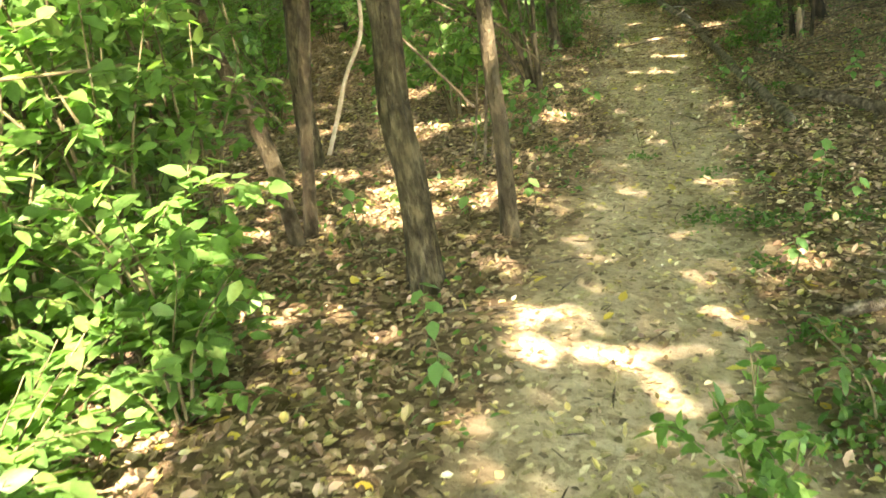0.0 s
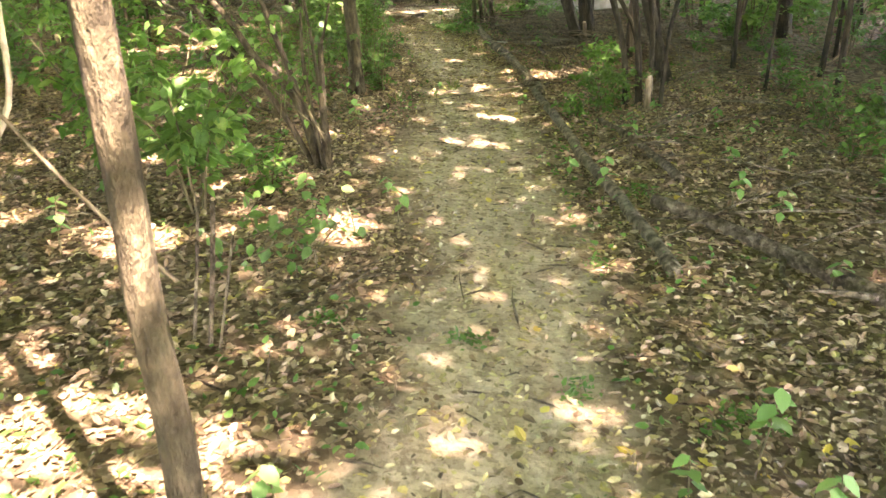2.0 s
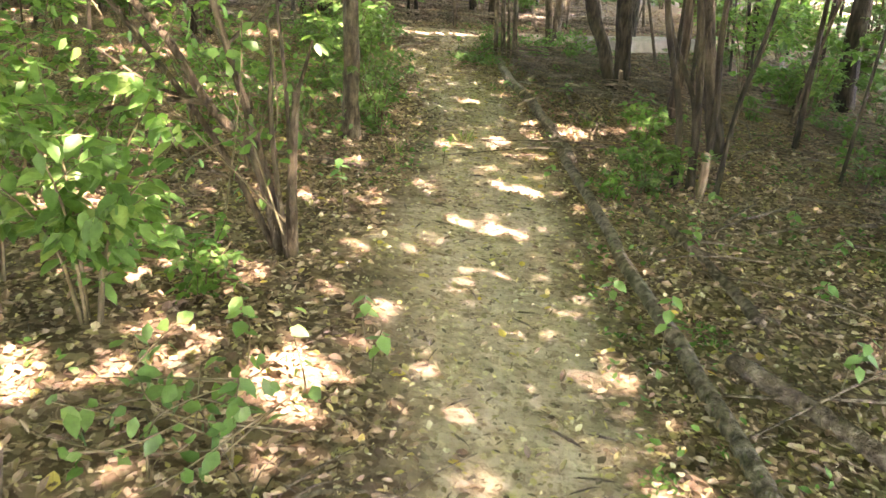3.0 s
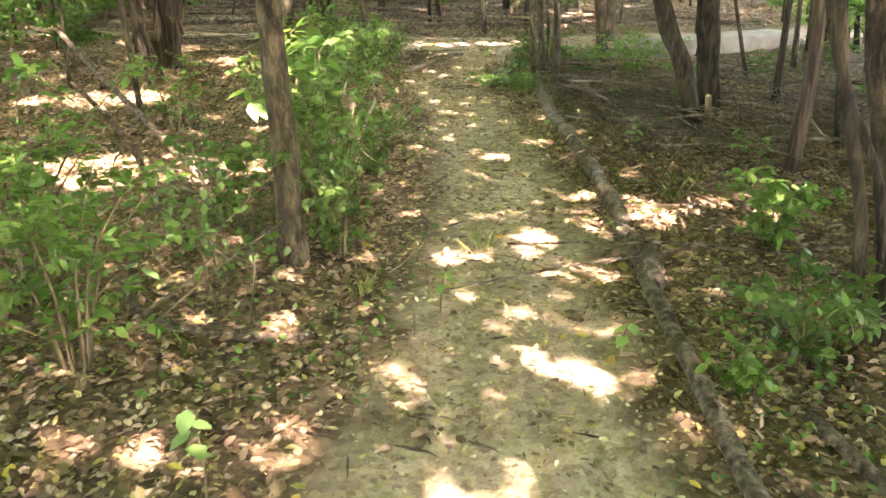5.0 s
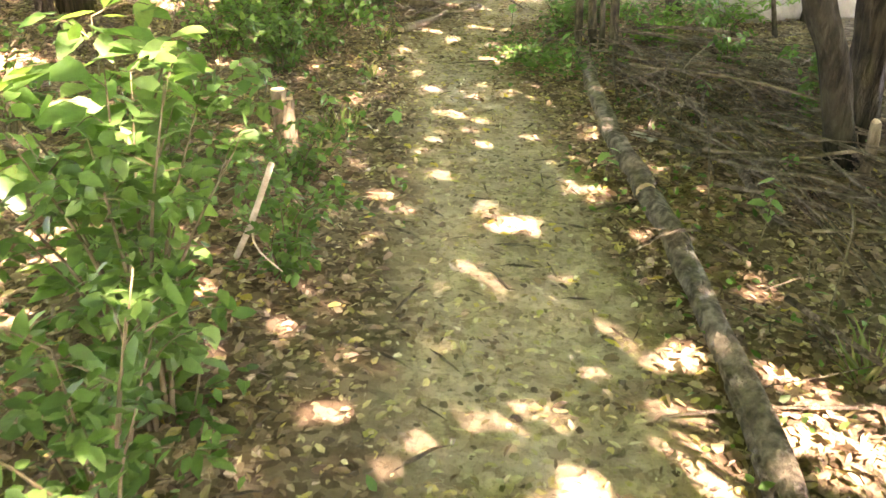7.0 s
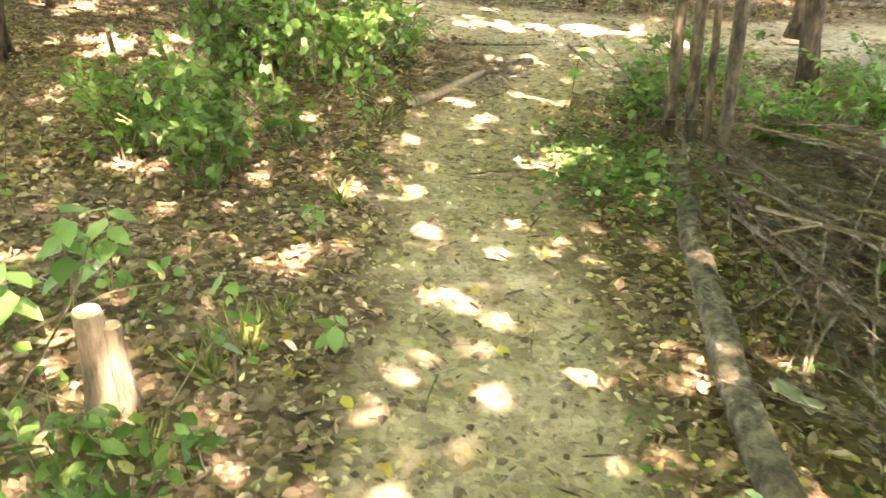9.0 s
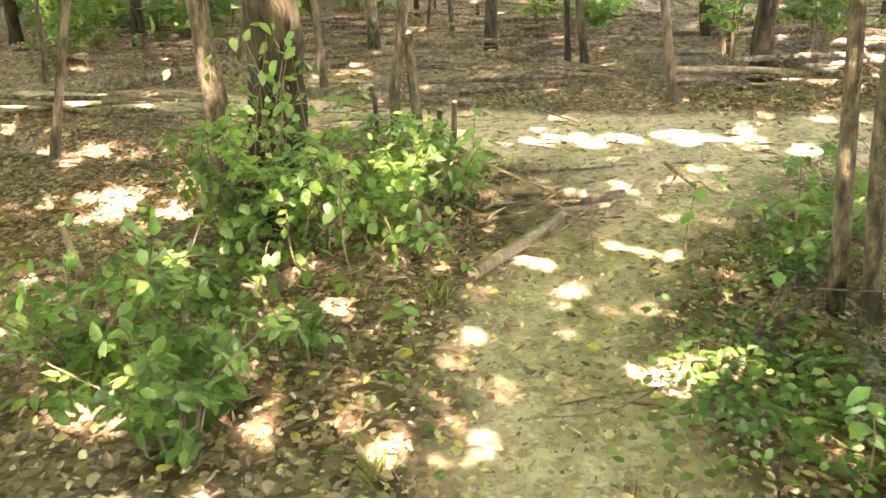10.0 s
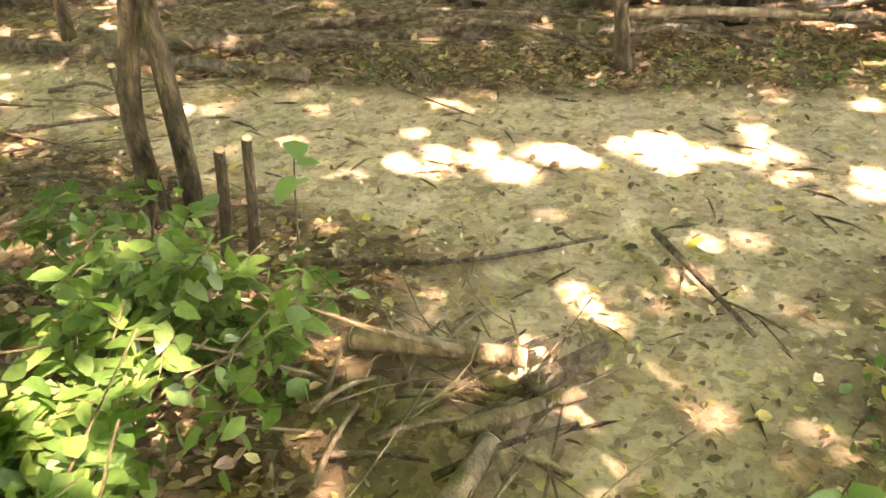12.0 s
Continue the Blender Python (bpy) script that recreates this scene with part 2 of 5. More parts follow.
def mesh_of(name, verts, faces, material, smooth=True):
    me = bpy.data.meshes.new(name)
    me.from_pydata(verts, [], faces)
    if smooth:
        me.shade_smooth()
    me.materials.append(material)
    return me


def part(name, me, parent, label="", kind=""):
    ob = new(name, me)
    ob.parent = parent
    return tagged(ob, label, kind=kind)


def base_of(name, x, y, label, category, group="", z=None):
    ob = new(name)
    ob.empty_display_size = 0.1
    ob.location = (x, y, float(ground_z(x, y)) if z is None else z)
    return tagged(ob, label, category, group)


def spline(points, n):
    """n places along a smooth curve through the points."""
    p = np.array(points, float)
    if len(p) == 2:
        return p[0] + np.linspace(0, 1, n)[:, None] * (p[1] - p[0])
    q = np.vstack([2 * p[0] - p[1], p, 2 * p[-1] - p[-2]])
    out = []
    for u in np.linspace(0, len(p) - 1 - 1e-6, n):
        i = int(u)
        t = u - i
        a, b, c, d = q[i:i + 4]
        out.append(0.5 * (2 * b + (c - a) * t + (2 * a - 5 * b + 4 * c - d) * t * t + (3 * b - a - 3 * c + d) * t ** 3))
    return np.array(out)


def tube(line, radii, segs=10, ridge=0.0, ridge_scale=6.0, lump=0.0, seed=0.0, cap=True):
    """A round limb along the line with bark ridges; verts and faces."""
    line = np.asarray(line, float)
    n = len(line)
    tan = np.gradient(line, axis=0)
    tan /= np.linalg.norm(tan, axis=1)[:, None] + 1e-9
    ref = np.array([0.0, 1.0, 0.0]) if abs(tan[0][1]) < 0.8 else np.array([1.0, 0.0, 0.0])
    run = np.concatenate([[0], np.cumsum(np.linalg.norm(np.diff(line, axis=0), axis=1))])
    verts = []
    for i in range(n):
        u = np.cross(tan[i], ref)
        u /= np.linalg.norm(u) + 1e-9
        v = np.cross(u, tan[i])
        for k in range(segs):
            a = 2 * math.pi * k / segs
            r = radii[i]
            if ridge:
                s = noise.noise((math.cos(a) * ridge_scale * 0.5 + seed, math.sin(a) * ridge_scale * 0.5, run[i] * 2.2 + seed))
                r *= 1 + ridge * (abs(s) * 2 - 0.35)
            if lump:
                r *= 1 + 0.6 * lump * noise.noise((math.cos(a) + seed, math.sin(a) - seed, run[i] * 4))
            verts.append(line[i] + r * (math.cos(a) * u + math.sin(a) * v))
    faces = [(i * segs + k, i * segs + (k + 1) % segs, (i + 1) * segs + (k + 1) % segs, (i + 1) * segs + k) for i in range(n - 1) for k in range(segs)]
    if cap:
        verts += [line[0], line[-1]]
        a, b = len(verts) - 2, len(verts) - 1
        faces += [(a, (k + 1) % segs, k) for k in range(segs)] + [(b, (n - 1) * segs + k, (n - 1) * segs + (k + 1) % segs) for k in range(segs)]
    return [tuple(v) for v in verts], faces


def joined(pieces):
    """Several (verts, faces) as one."""
    verts, faces = [], []
    for v, f in pieces:
        o = len(verts)
        verts += v
        faces += [tuple(i + o for i in g) for g in f]
    return verts, faces


# A leaf lies along +y, its midrib folded; the small one serves far crowns.
LEAF_V = np.array([(0, 0, 0), (0, 0.36, -0.03), (0, 0.7, -0.02), (0, 1, -0.09), (-0.27, 0.3, 0.035), (-0.2, 0.68, 0.02), (0.27, 0.3, 0.035), (0.2, 0.68, 0.02)])
LEAF_F = [(0, 1, 4), (1, 2, 5, 4), (2, 3, 5), (0, 6, 1), (1, 6, 7, 2), (2, 7, 3)]
CURL_V = np.array([(0, 0, 0.0), (0.03, 0.5, 0.05), (0, 1, 0.16), (-0.3, 0.3, 0.12), (-0.24, 0.72, 0.2), (0.3, 0.34, 0.07), (0.22, 0.7, 0.16)])
CURL_F = [(0, 1, 3), (1, 4, 3), (1, 2, 4), (0, 5, 1), (1, 5, 6), (1, 6, 2)]
FOLD_V = np.array([(0, 0, 0.02), (0.05, 0.45, 0.0), (-0.03, 0.95, 0.1), (-0.2, 0.2, 0.2), (-0.26, 0.6, 0.26), (0.22, 0.28, 0.16), (0.3, 0.66, 0.1)])
TORN_V = np.array([(0, 0, 0.0), (0.02, 0.4, 0.1), (0.1, 0.7, 0.02), (-0.34, 0.22, 0.02), (-0.18, 0.62, 0.14), (0.24, 0.1, 0.1), (0.36, 0.5, 0.0)])
FAR_V = np.array([(0, 0, 0), (-0.34, 0.5, 0.05), (0, 1, 0), (0.34, 0.5, 0.05)])
FAR_F = [(0, 3, 2, 1)]


def unit(a):
    return a / (np.linalg.norm(a, axis=-1, keepdims=True) + 1e-9)


def leaves(places, along, normal, sizes, shape=(LEAF_V, LEAF_F), wide=1.0):
    """Verts and faces of a leaf at each place."""
    tv, tf = shape
    places = np.asarray(places, float)
    y = unit(np.asarray(along, float))
    x = unit(np.cross(y, np.asarray(normal, float)))
    z = np.cross(x, y)
    s = np.asarray(sizes, float)[:, None, None]
    v = places[:, None, :] + s * (np.reshape(wide, (-1, 1, 1)) * tv[None, :, 0:1] * x[:, None, :] + tv[None, :, 1:2] * y[:, None, :] + tv[None, :, 2:3] * z[:, None, :])
    n, k = len(places), len(tv)
    faces = [tuple(i * k + j for j in f) for i in range(n) for f in tf]
    return v.reshape(-1, 3), faces


# ---- the ground ----
def axis(lo, hi, step, far, grow=1.35):
    mid = list(np.arange(lo, hi + 1e-6, step))
    left, right, s = [lo], [hi], step
    while left[-1] > -far:
        s *= grow
        left.append(left[-1] - s)
        right.append(right[-1] + s)
    return np.array(left[:0:-1] + mid + right[1:])


def build_ground():
    xs, ys = axis(-2.5, 7.5, 0.06, 160), axis(-0.5, 20.5, 0.06, 160)
    X, Y = np.meshgrid(xs, ys)
    worn = trodden(X, Y)
    Z = floor_z(X, Y)
    nx, ny = len(xs), len(ys)
    verts = np.stack([X, Y, Z], -1).reshape(-1, 3)
    idx = np.arange(nx * ny).reshape(ny, nx)
    faces = np.stack([idx[:-1, :-1], idx[:-1, 1:], idx[1:, 1:], idx[1:, :-1]], -1).reshape(-1, 4)
    me = mesh_of("ground", verts.tolist(), faces.tolist(), ground_material())
    at = me.attributes.new("trodden", "FLOAT", "POINT")
    at.data.foreach_set("value", worn.reshape(-1).astype(np.float32))
    return tagged(new("ground", me), "woodland floor of brown leaf litter with a bare tan dirt trail", "ground", kind="structure")


ground = build_ground()

# ---- trees ----
# Gaps cut into the crowns so that sun falls here: x, y and half sizes.
GAPS_NEAR = [(1.18, 3.17, 0.22, 0.14), (1.36, 2.92, 0.13, 0.07), (1.77, 3.36, 0.14, 0.14), (-0.28, 5.4, 0.3, 0.35), (0.55, 4.65, 0.4, 0.32), (0.9, 4.85, 0.28, 0.24), (-0.05, 5.1, 0.2, 0.3),
             (1.57, 6.58, 0.2, 0.13), (1.48, 4.5, 0.2, 0.09), (0.32, 6.78, 0.26, 0.16), (1.68, 6.83, 0.16, 0.12), (1.22, 6.88, 0.2, 0.11), (0.56, 6.64, 0.18, 0.14), (2.66, 8.5, 0.15, 0.13),
             (2.3, 8.25, 0.13, 0.08), (1.1, 7.56, 0.28, 0.15), (-0.3, 9.4, 0.2, 0.3), (3.6, 10.75, 0.28, 0.18), (4.2, 10.85, 0.6, 0.36), (0.5, 7.5, 0.26, 0.22), (-0.5, 2.6, 0.35, 0.3), (-0.2, 2.3, 0.25, 0.2), (-0.65, 3.2, 0.45, 0.4), (-0.95, 3.75, 0.6, 0.4), (-0.2, 3.25, 0.38, 0.3), (0.56, 6.63, 0.4, 0.14), (1.66, 6.80, 0.16, 0.1), (1.10, 6.91, 0.3, 0.1), (0.35, 5.6, 0.3, 0.2), (-1.0, 4.2, 0.5, 0.4), (-1.5, 6.2, 0.5, 0.4), (0.3, 8.6, 0.4, 0.3)]
GAPS_FAR = [(0.73, 12.1, 0.55, 0.45), (-0.1, 14.7, 0.7, 0.4), (2.7, 10.3, 0.11, 0.09), (2.91, 9.34, 0.09, 0.06), (2.45, 9.2, 0.1, 0.05), (3.53, 11.33, 0.14, 0.12), (3.06, 10.95, 0.13, 0.06), (3.3, 10.9, 0.1, 0.05),
            (2.58, 14.68, 0.12, 0.08), (2.88, 14.58, 0.13, 0.07), (0.85, 16.95, 0.4, 0.22), (3.8, 17.88, 0.76, 0.19), (4.65, 17.6, 0.34, 0.14), (5.15, 18.2, 0.24, 0.2), (3.38, 16.78, 0.12, 0.05),
            (3.52, 16.22, 0.1, 0.06), (3.6, 16.98, 0.09, 0.06), (3.38, 15.74, 0.06, 0.07), (5.85, 19.3, 0.35, 0.5), (1.75, 11.9, 0.42, 0.36), (2.3, 16.55, 0.24, 0.2), (0.03, 17.88, 0.4, 0.25), (5.54, 17.68, 0.35, 0.25), (6.4, 20.8, 0.5, 0.4), (5.5, 19.5, 0.4, 0.35), (1.2, 1.4, 0.5, 0.3), (0.2, 2.0, 0.3, 0.25)]
GAPS_MID = [(3.51, 11.30, 0.16, 0.10), (3.24, 11.07, 0.14, 0.05), (3.23, 10.95, 0.10, 0.05), (3.00, 11.03, 0.10, 0.05), (3.56, 11.01, 0.10, 0.09), (3.24, 10.64, 0.12, 0.07), (2.69, 10.32, 0.13, 0.06), (2.89, 10.32, 0.08, 0.04), (3.15, 10.37, 0.08, 0.03), (3.07, 10.26, 0.09, 0.05), (3.28, 10.16, 0.08, 0.04), (3.52, 10.11, 0.11, 0.05), (3.36, 10.84, 0.12, 0.05), (3.29, 12.23, 0.12, 0.06)]
GAPS = np.array(GAPS_NEAR + GAPS_MID + GAPS_FAR)
COVER_MOST = 92  # leaves over each 0.4 m square
GAP_STEP = 0.02


def open_sky():
    """A map of the ground, true where crown leaves are removed for the sun: the gaps, broken up by sine waves, and
    random flecks in between.
    """
    xs, ys = np.arange(-8, 10, GAP_STEP), np.arange(0, 27, GAP_STEP)
    out = np.zeros((len(xs), len(ys)), bool)
    chance = np.random.default_rng(31)
    spots = [(*g, 1.9 if g[2] > 0.35 else 1.3) for g in GAPS]
    # Random flecks and patches, added to dapple the ground with sun.
    for k in range(110):
        gy = chance.uniform(2.4, 18.6)
        gx = np.interp(gy, TRAIL_Y, TRAIL_X) + chance.uniform(-2.3, 0.7)
        a = chance.uniform(0.05, 0.09)
        if math.hypot(gx - 2.2, gy - 4.3) > 0.5:
            spots.append((gx, gy, a, 0.7 * a, 3))
    for k in range(90):
        gx, gy = (chance.uniform(-7.5, -0.9) + 0.13 * gy, chance.uniform(1, 22)) if k < 70 else (chance.uniform(-3, 9), chance.uniform(19, 26))
        a = chance.uniform(0.12, 0.42)
        spots.append((gx, gy, a, a * chance.uniform(0.5, 0.9), 1.2))
    for gx, gy, a, b, most in spots:
        a, b = 1.05 * a + 0.045, 1.05 * b + 0.04
        i0, i1 = np.searchsorted(xs, (gx - 1.5 * a, gx + 1.5 * a))
        j0, j1 = np.searchsorted(ys, (gy - 1.5 * b, gy + 1.5 * b))
        X, Y = np.meshgrid(xs[i0:i1], ys[j0:j1], indexing="ij")
        u, v = (X - gx) / a, (Y - gy) / b
        # The break-up is a sine pattern; no twigs are built here.
        twigs = np.sin(23 * X + 7 * Y + 1.6 * np.sin(11 * Y)) + np.sin(-9 * X + 31 * Y + 1.5 * np.sin(8 * X)) + np.sin(16 * X - 19 * Y + 1.2 * np.sin(5 * X))
        ragged = np.sin(4.3 * u + 1.7 * np.sin(3.1 * v) + 9 * gx) * np.sin(5.1 * v + 1.3 * np.sin(2.7 * u) + 7 * gy)
        out[i0:i1, j0:j1] |= (u * u + v * v < 1 + 0.7 * ragged) & (twigs < most)
    return out


OPEN_SKY = open_sky()


def shading(places):
    """Whether a leaf at each place shades no chosen sun patch: true where it is kept."""
    sun_dir = np.array(TO_SUN)
    foot = places - sun_dir * (places[:, 2:3] / sun_dir[2])
    i, j = ((foot[:, 0] + 8) / GAP_STEP).astype(int), (foot[:, 1] / GAP_STEP).astype(int)
    inside = (foot[:, 0] > -8) & (foot[:, 1] > 0) & (i < OPEN_SKY.shape[0]) & (j < OPEN_SKY.shape[1])
    lit = OPEN_SKY[np.clip(i, 0, OPEN_SKY.shape[0] - 1), np.clip(j, 0, OPEN_SKY.shape[1] - 1)]
    return ~(inside & lit) | (rng.random(len(places)) < 0.025)


COVER = np.zeros((140, 140), int)


def room(places, most=COVER_MOST):
    """Which leaves are kept: a cap over each ground square sets how deep its shade is."""
    sun_dir = np.array(TO_SUN)
    foot = places - sun_dir * (places[:, 2:3] / sun_dir[2])
    cell = np.clip(((foot[:, :2] + np.array([22, 14])) / 0.4).astype(int), 0, 139)
    key = cell[:, 0] * 140 + cell[:, 1]
    order = np.argsort(key, kind="stable")
    first_of = np.searchsorted(key[order], key[order])
    rank = np.empty(len(key), int)
    rank[order] = np.arange(len(key)) - first_of
    # Higher cap right of the trail and past the crossing, for deeper shade.
    ok = COVER[cell[:, 0], cell[:, 1]] + rank < most * np.where(foot[:, 1] > 18.4, 1.12, np.where(foot[:, 0] - np.interp(foot[:, 1], TRAIL_Y, TRAIL_X) > 1.0, 1.7, 1.0))
    np.add.at(COVER, (cell[ok, 0], cell[ok, 1]), 1)
    return ok


# Crowns stay above the view; they are there for their shade.
def crown_mesh(spots, spread, count, size, origin):
    c = np.array(spots)[rng.integers(0, len(spots), count)]
    p = c + rng.normal(0, 1, (count, 3)) * np.array([spread, spread, spread * 0.55])
    p = p[p[:, 2] > 2.7]
    p = p[shading(p)]
    p = p[room(p)]
    n = len(p)
    along = rng.normal(0, 1, (n, 3)) * np.array([1, 1, 0.45])
    nor = rng.normal(0, 0.55, (n, 3)) + np.array([0, 0, 1])
    v, f = leaves(p - np.array(origin), along, nor, size * rng.uniform(0.7, 1.3, n), (FAR_V, FAR_F))
    return mesh_of("crown", v.tolist(), f, CANOPY, False)


def tree(stems, label, bark, height=7.0, crown=1700, spread=0.95, ridge=0.16, segs=22, group="woodland trees", leaf=0.162, flare=1.4, name="tree", strips=0):
    """A tree of one or more stems. Each stem: radius at the foot, then places from the foot up; it goes on to the height and branches."""
    x0, y0, z0 = stems[0][1]
    height = 0.8 * height + 0.6
    root = base_of(name, x0, y0, label, "tree", group, z0)
    origin = np.array(root.location)
    spots = []
    for si, (r0, *pts) in enumerate(stems):
        p = [np.array(q, float) for q in pts]
        p[0] = p[0] - np.array([0, 0, 0.08])
        way = unit((p[-1] - p[0])[None])[0]
        top = p[-1][2]
        while p[-1][2] < height:
            way = unit((way + np.array([rng.normal(0, 0.06), rng.normal(0, 0.06), 0.12]))[None])[0]
            p.append(p[-1] + way * max(0.6, (height - top) / 6))
        n = max(40, int(height * 10))
        line = spline(p, n)
        hgt = line[:, 2] - line[0, 2]
        radii = r0 * (1 - 0.72 * hgt / hgt[-1]) * (1 + (flare - 1) * (1 if len(stems) == 1 else 0.35) * np.exp(-np.maximum(hgt - 0.06, 0) / 0.13))
        v, f = tube(line - origin, radii, segs, ridge, 9.0 if r0 > 0.05 else 5.0, 0.12, si * 3.1 + x0)
        trunk = part("trunk", mesh_of("trunk", v, f, bark), root)
        for j in range(strips):
            a = rng.uniform(0, 2 * math.pi)
            h0 = rng.uniform(0.15, 1.7)
            i0 = int(np.argmin(np.abs(hgt - h0)))
            rr = radii[i0]
            out = np.array([math.cos(a), math.sin(a), 0])
            side = np.array([-math.sin(a), math.cos(a), 0])
            w, ln = rng.uniform(0.02, 0.045), rng.uniform(0.2, 0.5)
            c = line[i0] - origin
            sv = []
            for q in range(5):
                u = q / 4
                lift = rr * 1.02 + 0.006 + 0.035 * (2 * u - 1) ** 2 * (1 if u > 0.5 else 0.5)
                for sgn, dep in ((-1, 0), (1, 0), (1, -0.012), (-1, -0.012)):
                    sv.append(tuple(c + out * (lift + dep) + side * sgn * w * (0.6 + 0.4 * math.sin(u * 3)) + np.array([0, 0, (u - 0.5) * -ln])))
            sf = [(q * 4 + k, q * 4 + (k + 1) % 4, q * 4 + 4 + (k + 1) % 4, q * 4 + 4 + k) for q in range(4) for k in range(4)] + [(0, 1, 2, 3), (19, 18, 17, 16)]
            part("bark_strip", mesh_of("bark_strip", sv, sf, bark, False), trunk)
        if crown:
            for j in range(6):
                i = int(n * rng.uniform(0.5, 0.92))
                a = rng.uniform(0, 2 * math.pi)
                ln = rng.uniform(1.5, 3.4) * (1.35 - i / n)
                tip = line[i] + np.array([math.cos(a) * ln, math.sin(a) * ln, rng.uniform(0.4, 1.2)])
                lb = spline([line[i], (line[i] + tip) / 2 + np.array([0, 0, -0.1]), tip], 10)
                lv, lf = tube(lb - origin, np.linspace(radii[i] * 0.6, 0.008, 10), 6, 0, seed=j)
                part("limb", mesh_of("limb", lv, lf, bark), root)
                spots += [tip, (tip + line[i]) / 2]
            spots.append(line[-1])
    if crown:
        part("crown", crown_mesh(spots, spread * 1.45, int(crown * 4.4), leaf, origin), root)
    return root


def up(x, y, *rest):
    return (x, y, float(ground_z(x, y)))


tree([(0.057, up(0.80, 3.50), (0.81, 3.52, 0.5), (0.80, 3.53, 0.85), (0.82, 3.54, 1.2), (0.83, 3.55, 1.5))], "leaning grey tree with furrowed bark beside the trail", BARK_GREY, 7.5, 2200, 1.1, 0.26, 36)
tree([(0.036, up(1.15, 4.07), (1.17, 4.07, 0.5), (1.165, 4.05, 0.85), (1.17, 4.05, 1.2))], "slender brown tree with smooth bark beside the trail", BARK_BROWN, 6.5, 1500, 1.0, 0.12, 24)
tree([(0.036, up(0.17, 4.17), (0.14, 4.17, 0.49), (0.09, 4.17, 0.75), (0.0, 4.17, 1.05)), (0.031, up(0.20, 4.26), (0.31, 4.28, 0.75), (0.42, 4.28, 1.32))], "twin-stemmed brown tree in sunlit leaf litter", BARK_BROWN, 6.5, 1700, 1.1, 0.12, 20)
tree([(0.068, up(-0.06, 5.82), (-0.01, 5.82, 0.8), (0.06, 5.82, 1.25), (0.1, 5.82, 1.5))], "grey-brown tree with sunlit bark behind the twin stems", BARK_GREY, 7.5, 2200, 1.2, 0.22, 30)
tree([(0.024, up(4.2, 9.36), (4.15, 9.34, 0.45), (3.98, 9.34, 1.05)), (0.028, up(4.29, 9.3), (4.26, 9.3, 0.5), (4.19, 9.32, 1.05)), (0.019, up(4.34, 9.4), (4.32, 9.5, 0.5), (4.1, 9.6, 1.05)), (0.023, up(4.38, 9.3), (4.4, 9.33, 0.5), (4.36, 9.35, 1.05)), (0.018, up(4.44, 9.22), (4.5, 9.24, 0.5), (4.62, 9.24, 1.05))], "clump of dark tree stems with a pale stub", BARK_DARK, 6.5, 2200, 1.2, 0.18, 18)
tree([(0.056, up(1.99, 10.28), (1.985, 10.28, 0.65), (1.97, 10.28, 1.2))], "straight dark grey tree among green undergrowth", BARK_GREY, 7.0, 1900, 1.1, 0.22, 30)
tree([(0.125, up(0.15, 16.5), (0.22, 16.5, 0.5), (0.3, 16.5, 1.0)), (0.05, up(0.02, 16.35), (-0.05, 16.35, 0.5), (-0.02, 16.3, 1.0)), (0.04, up(0.3, 16.4), (0.36, 16.35, 0.5), (0.34, 16.3, 1.0))], "thick tree with shaggy peeling red-brown bark", BARK_SHAGGY, 9.0, 2600, 1.4, 0.3, 40, strips=18)
tree([(0.09, up(5.2, 13.2), (5.17, 13.2, 0.5), (5.12, 13.2, 0.95)), (0.07, up(5.0, 12.9), (4.82, 12.9, 0.5), (4.66, 12.9, 0.85))], "dark double tree with a pale bark scar above brush", BARK_DARK, 7.5, 2400, 1.2, 0.22, 28)
tree([(0.062, up(4.95, 10.2), (4.72, 10.2, 0.73), (4.62, 10.2, 1.2))], "dark tree leaning over green shrubs", BARK_DARK, 7.0, 1900, 1.1, 0.2, 24)
tree([(0.046, up(5.1, 11.6), (5.16, 11.6, 0.6), (5.14, 11.6, 1.1))], "slim tree with orange-brown bark", BARK_SHAGGY, 6.5, 1500, 1.0, 0.15, 20)
tree([(0.03, up(4.21, 15.44), (4.17, 15.44, 0.75)), (0.031, up(4.30, 15.33), (4.245, 15.36, 0.77)), (0.02, up(4.345, 15.24), (4.29, 15.27, 0.79)), (0.034, up(4.41, 15.16), (4.36, 15.15, 0.81))], "clump of four slender grey stems at the trail side", BARK_GREY, 6.5, 2300, 1.2, 0.12, 22)
tree([(0.055, up(5.2, 16.2), (5.14, 16.2, 0.35), (5.1, 16.2, 0.72))], "brown tree with a swollen knot above ferny undergrowth", BARK_BROWN, 7.0, 1900, 1.1, 0.18, 24)
tree([(0.12, up(1.88, 16.35), (1.95, 16.36, 0.5), (1.99, 16.36, 0.95))], "thick dark tree with deeply ridged bark and leafy vines", BARK_DARK, 9.0, 2600, 1.4, 0.34, 44, flare=1.35)
tree([(0.056, up(1.63, 16.6), (1.6, 16.6, 0.47), (1.58, 16.6, 0.9))], "leaning slim tree beside the thick dark tree", BARK_GREY, 7.0, 1700, 1.1, 0.2, 24)
tree([(0.034, up(2.35, 17.55), (2.34, 17.55, 0.42), (2.42, 17.55, 0.92))], "slender pale young tree beside cut stakes", BARK_GREY, 6.0, 1300, 1.0, 0.2, 20)
tree([(0.032, up(4.2, 18.75), (4.12, 18.75, 0.67))], "slender pale tree on the crossing trail's edge", BARK_BROWN, 6.0, 1400, 1.0, 0.12, 18)
tree([(0.035, up(3.68, 20.0), (3.62, 20.0, 0.47))], "thin dark tree among fallen branches", BARK_DARK, 6.5, 1500, 1.0, 0.12, 14)
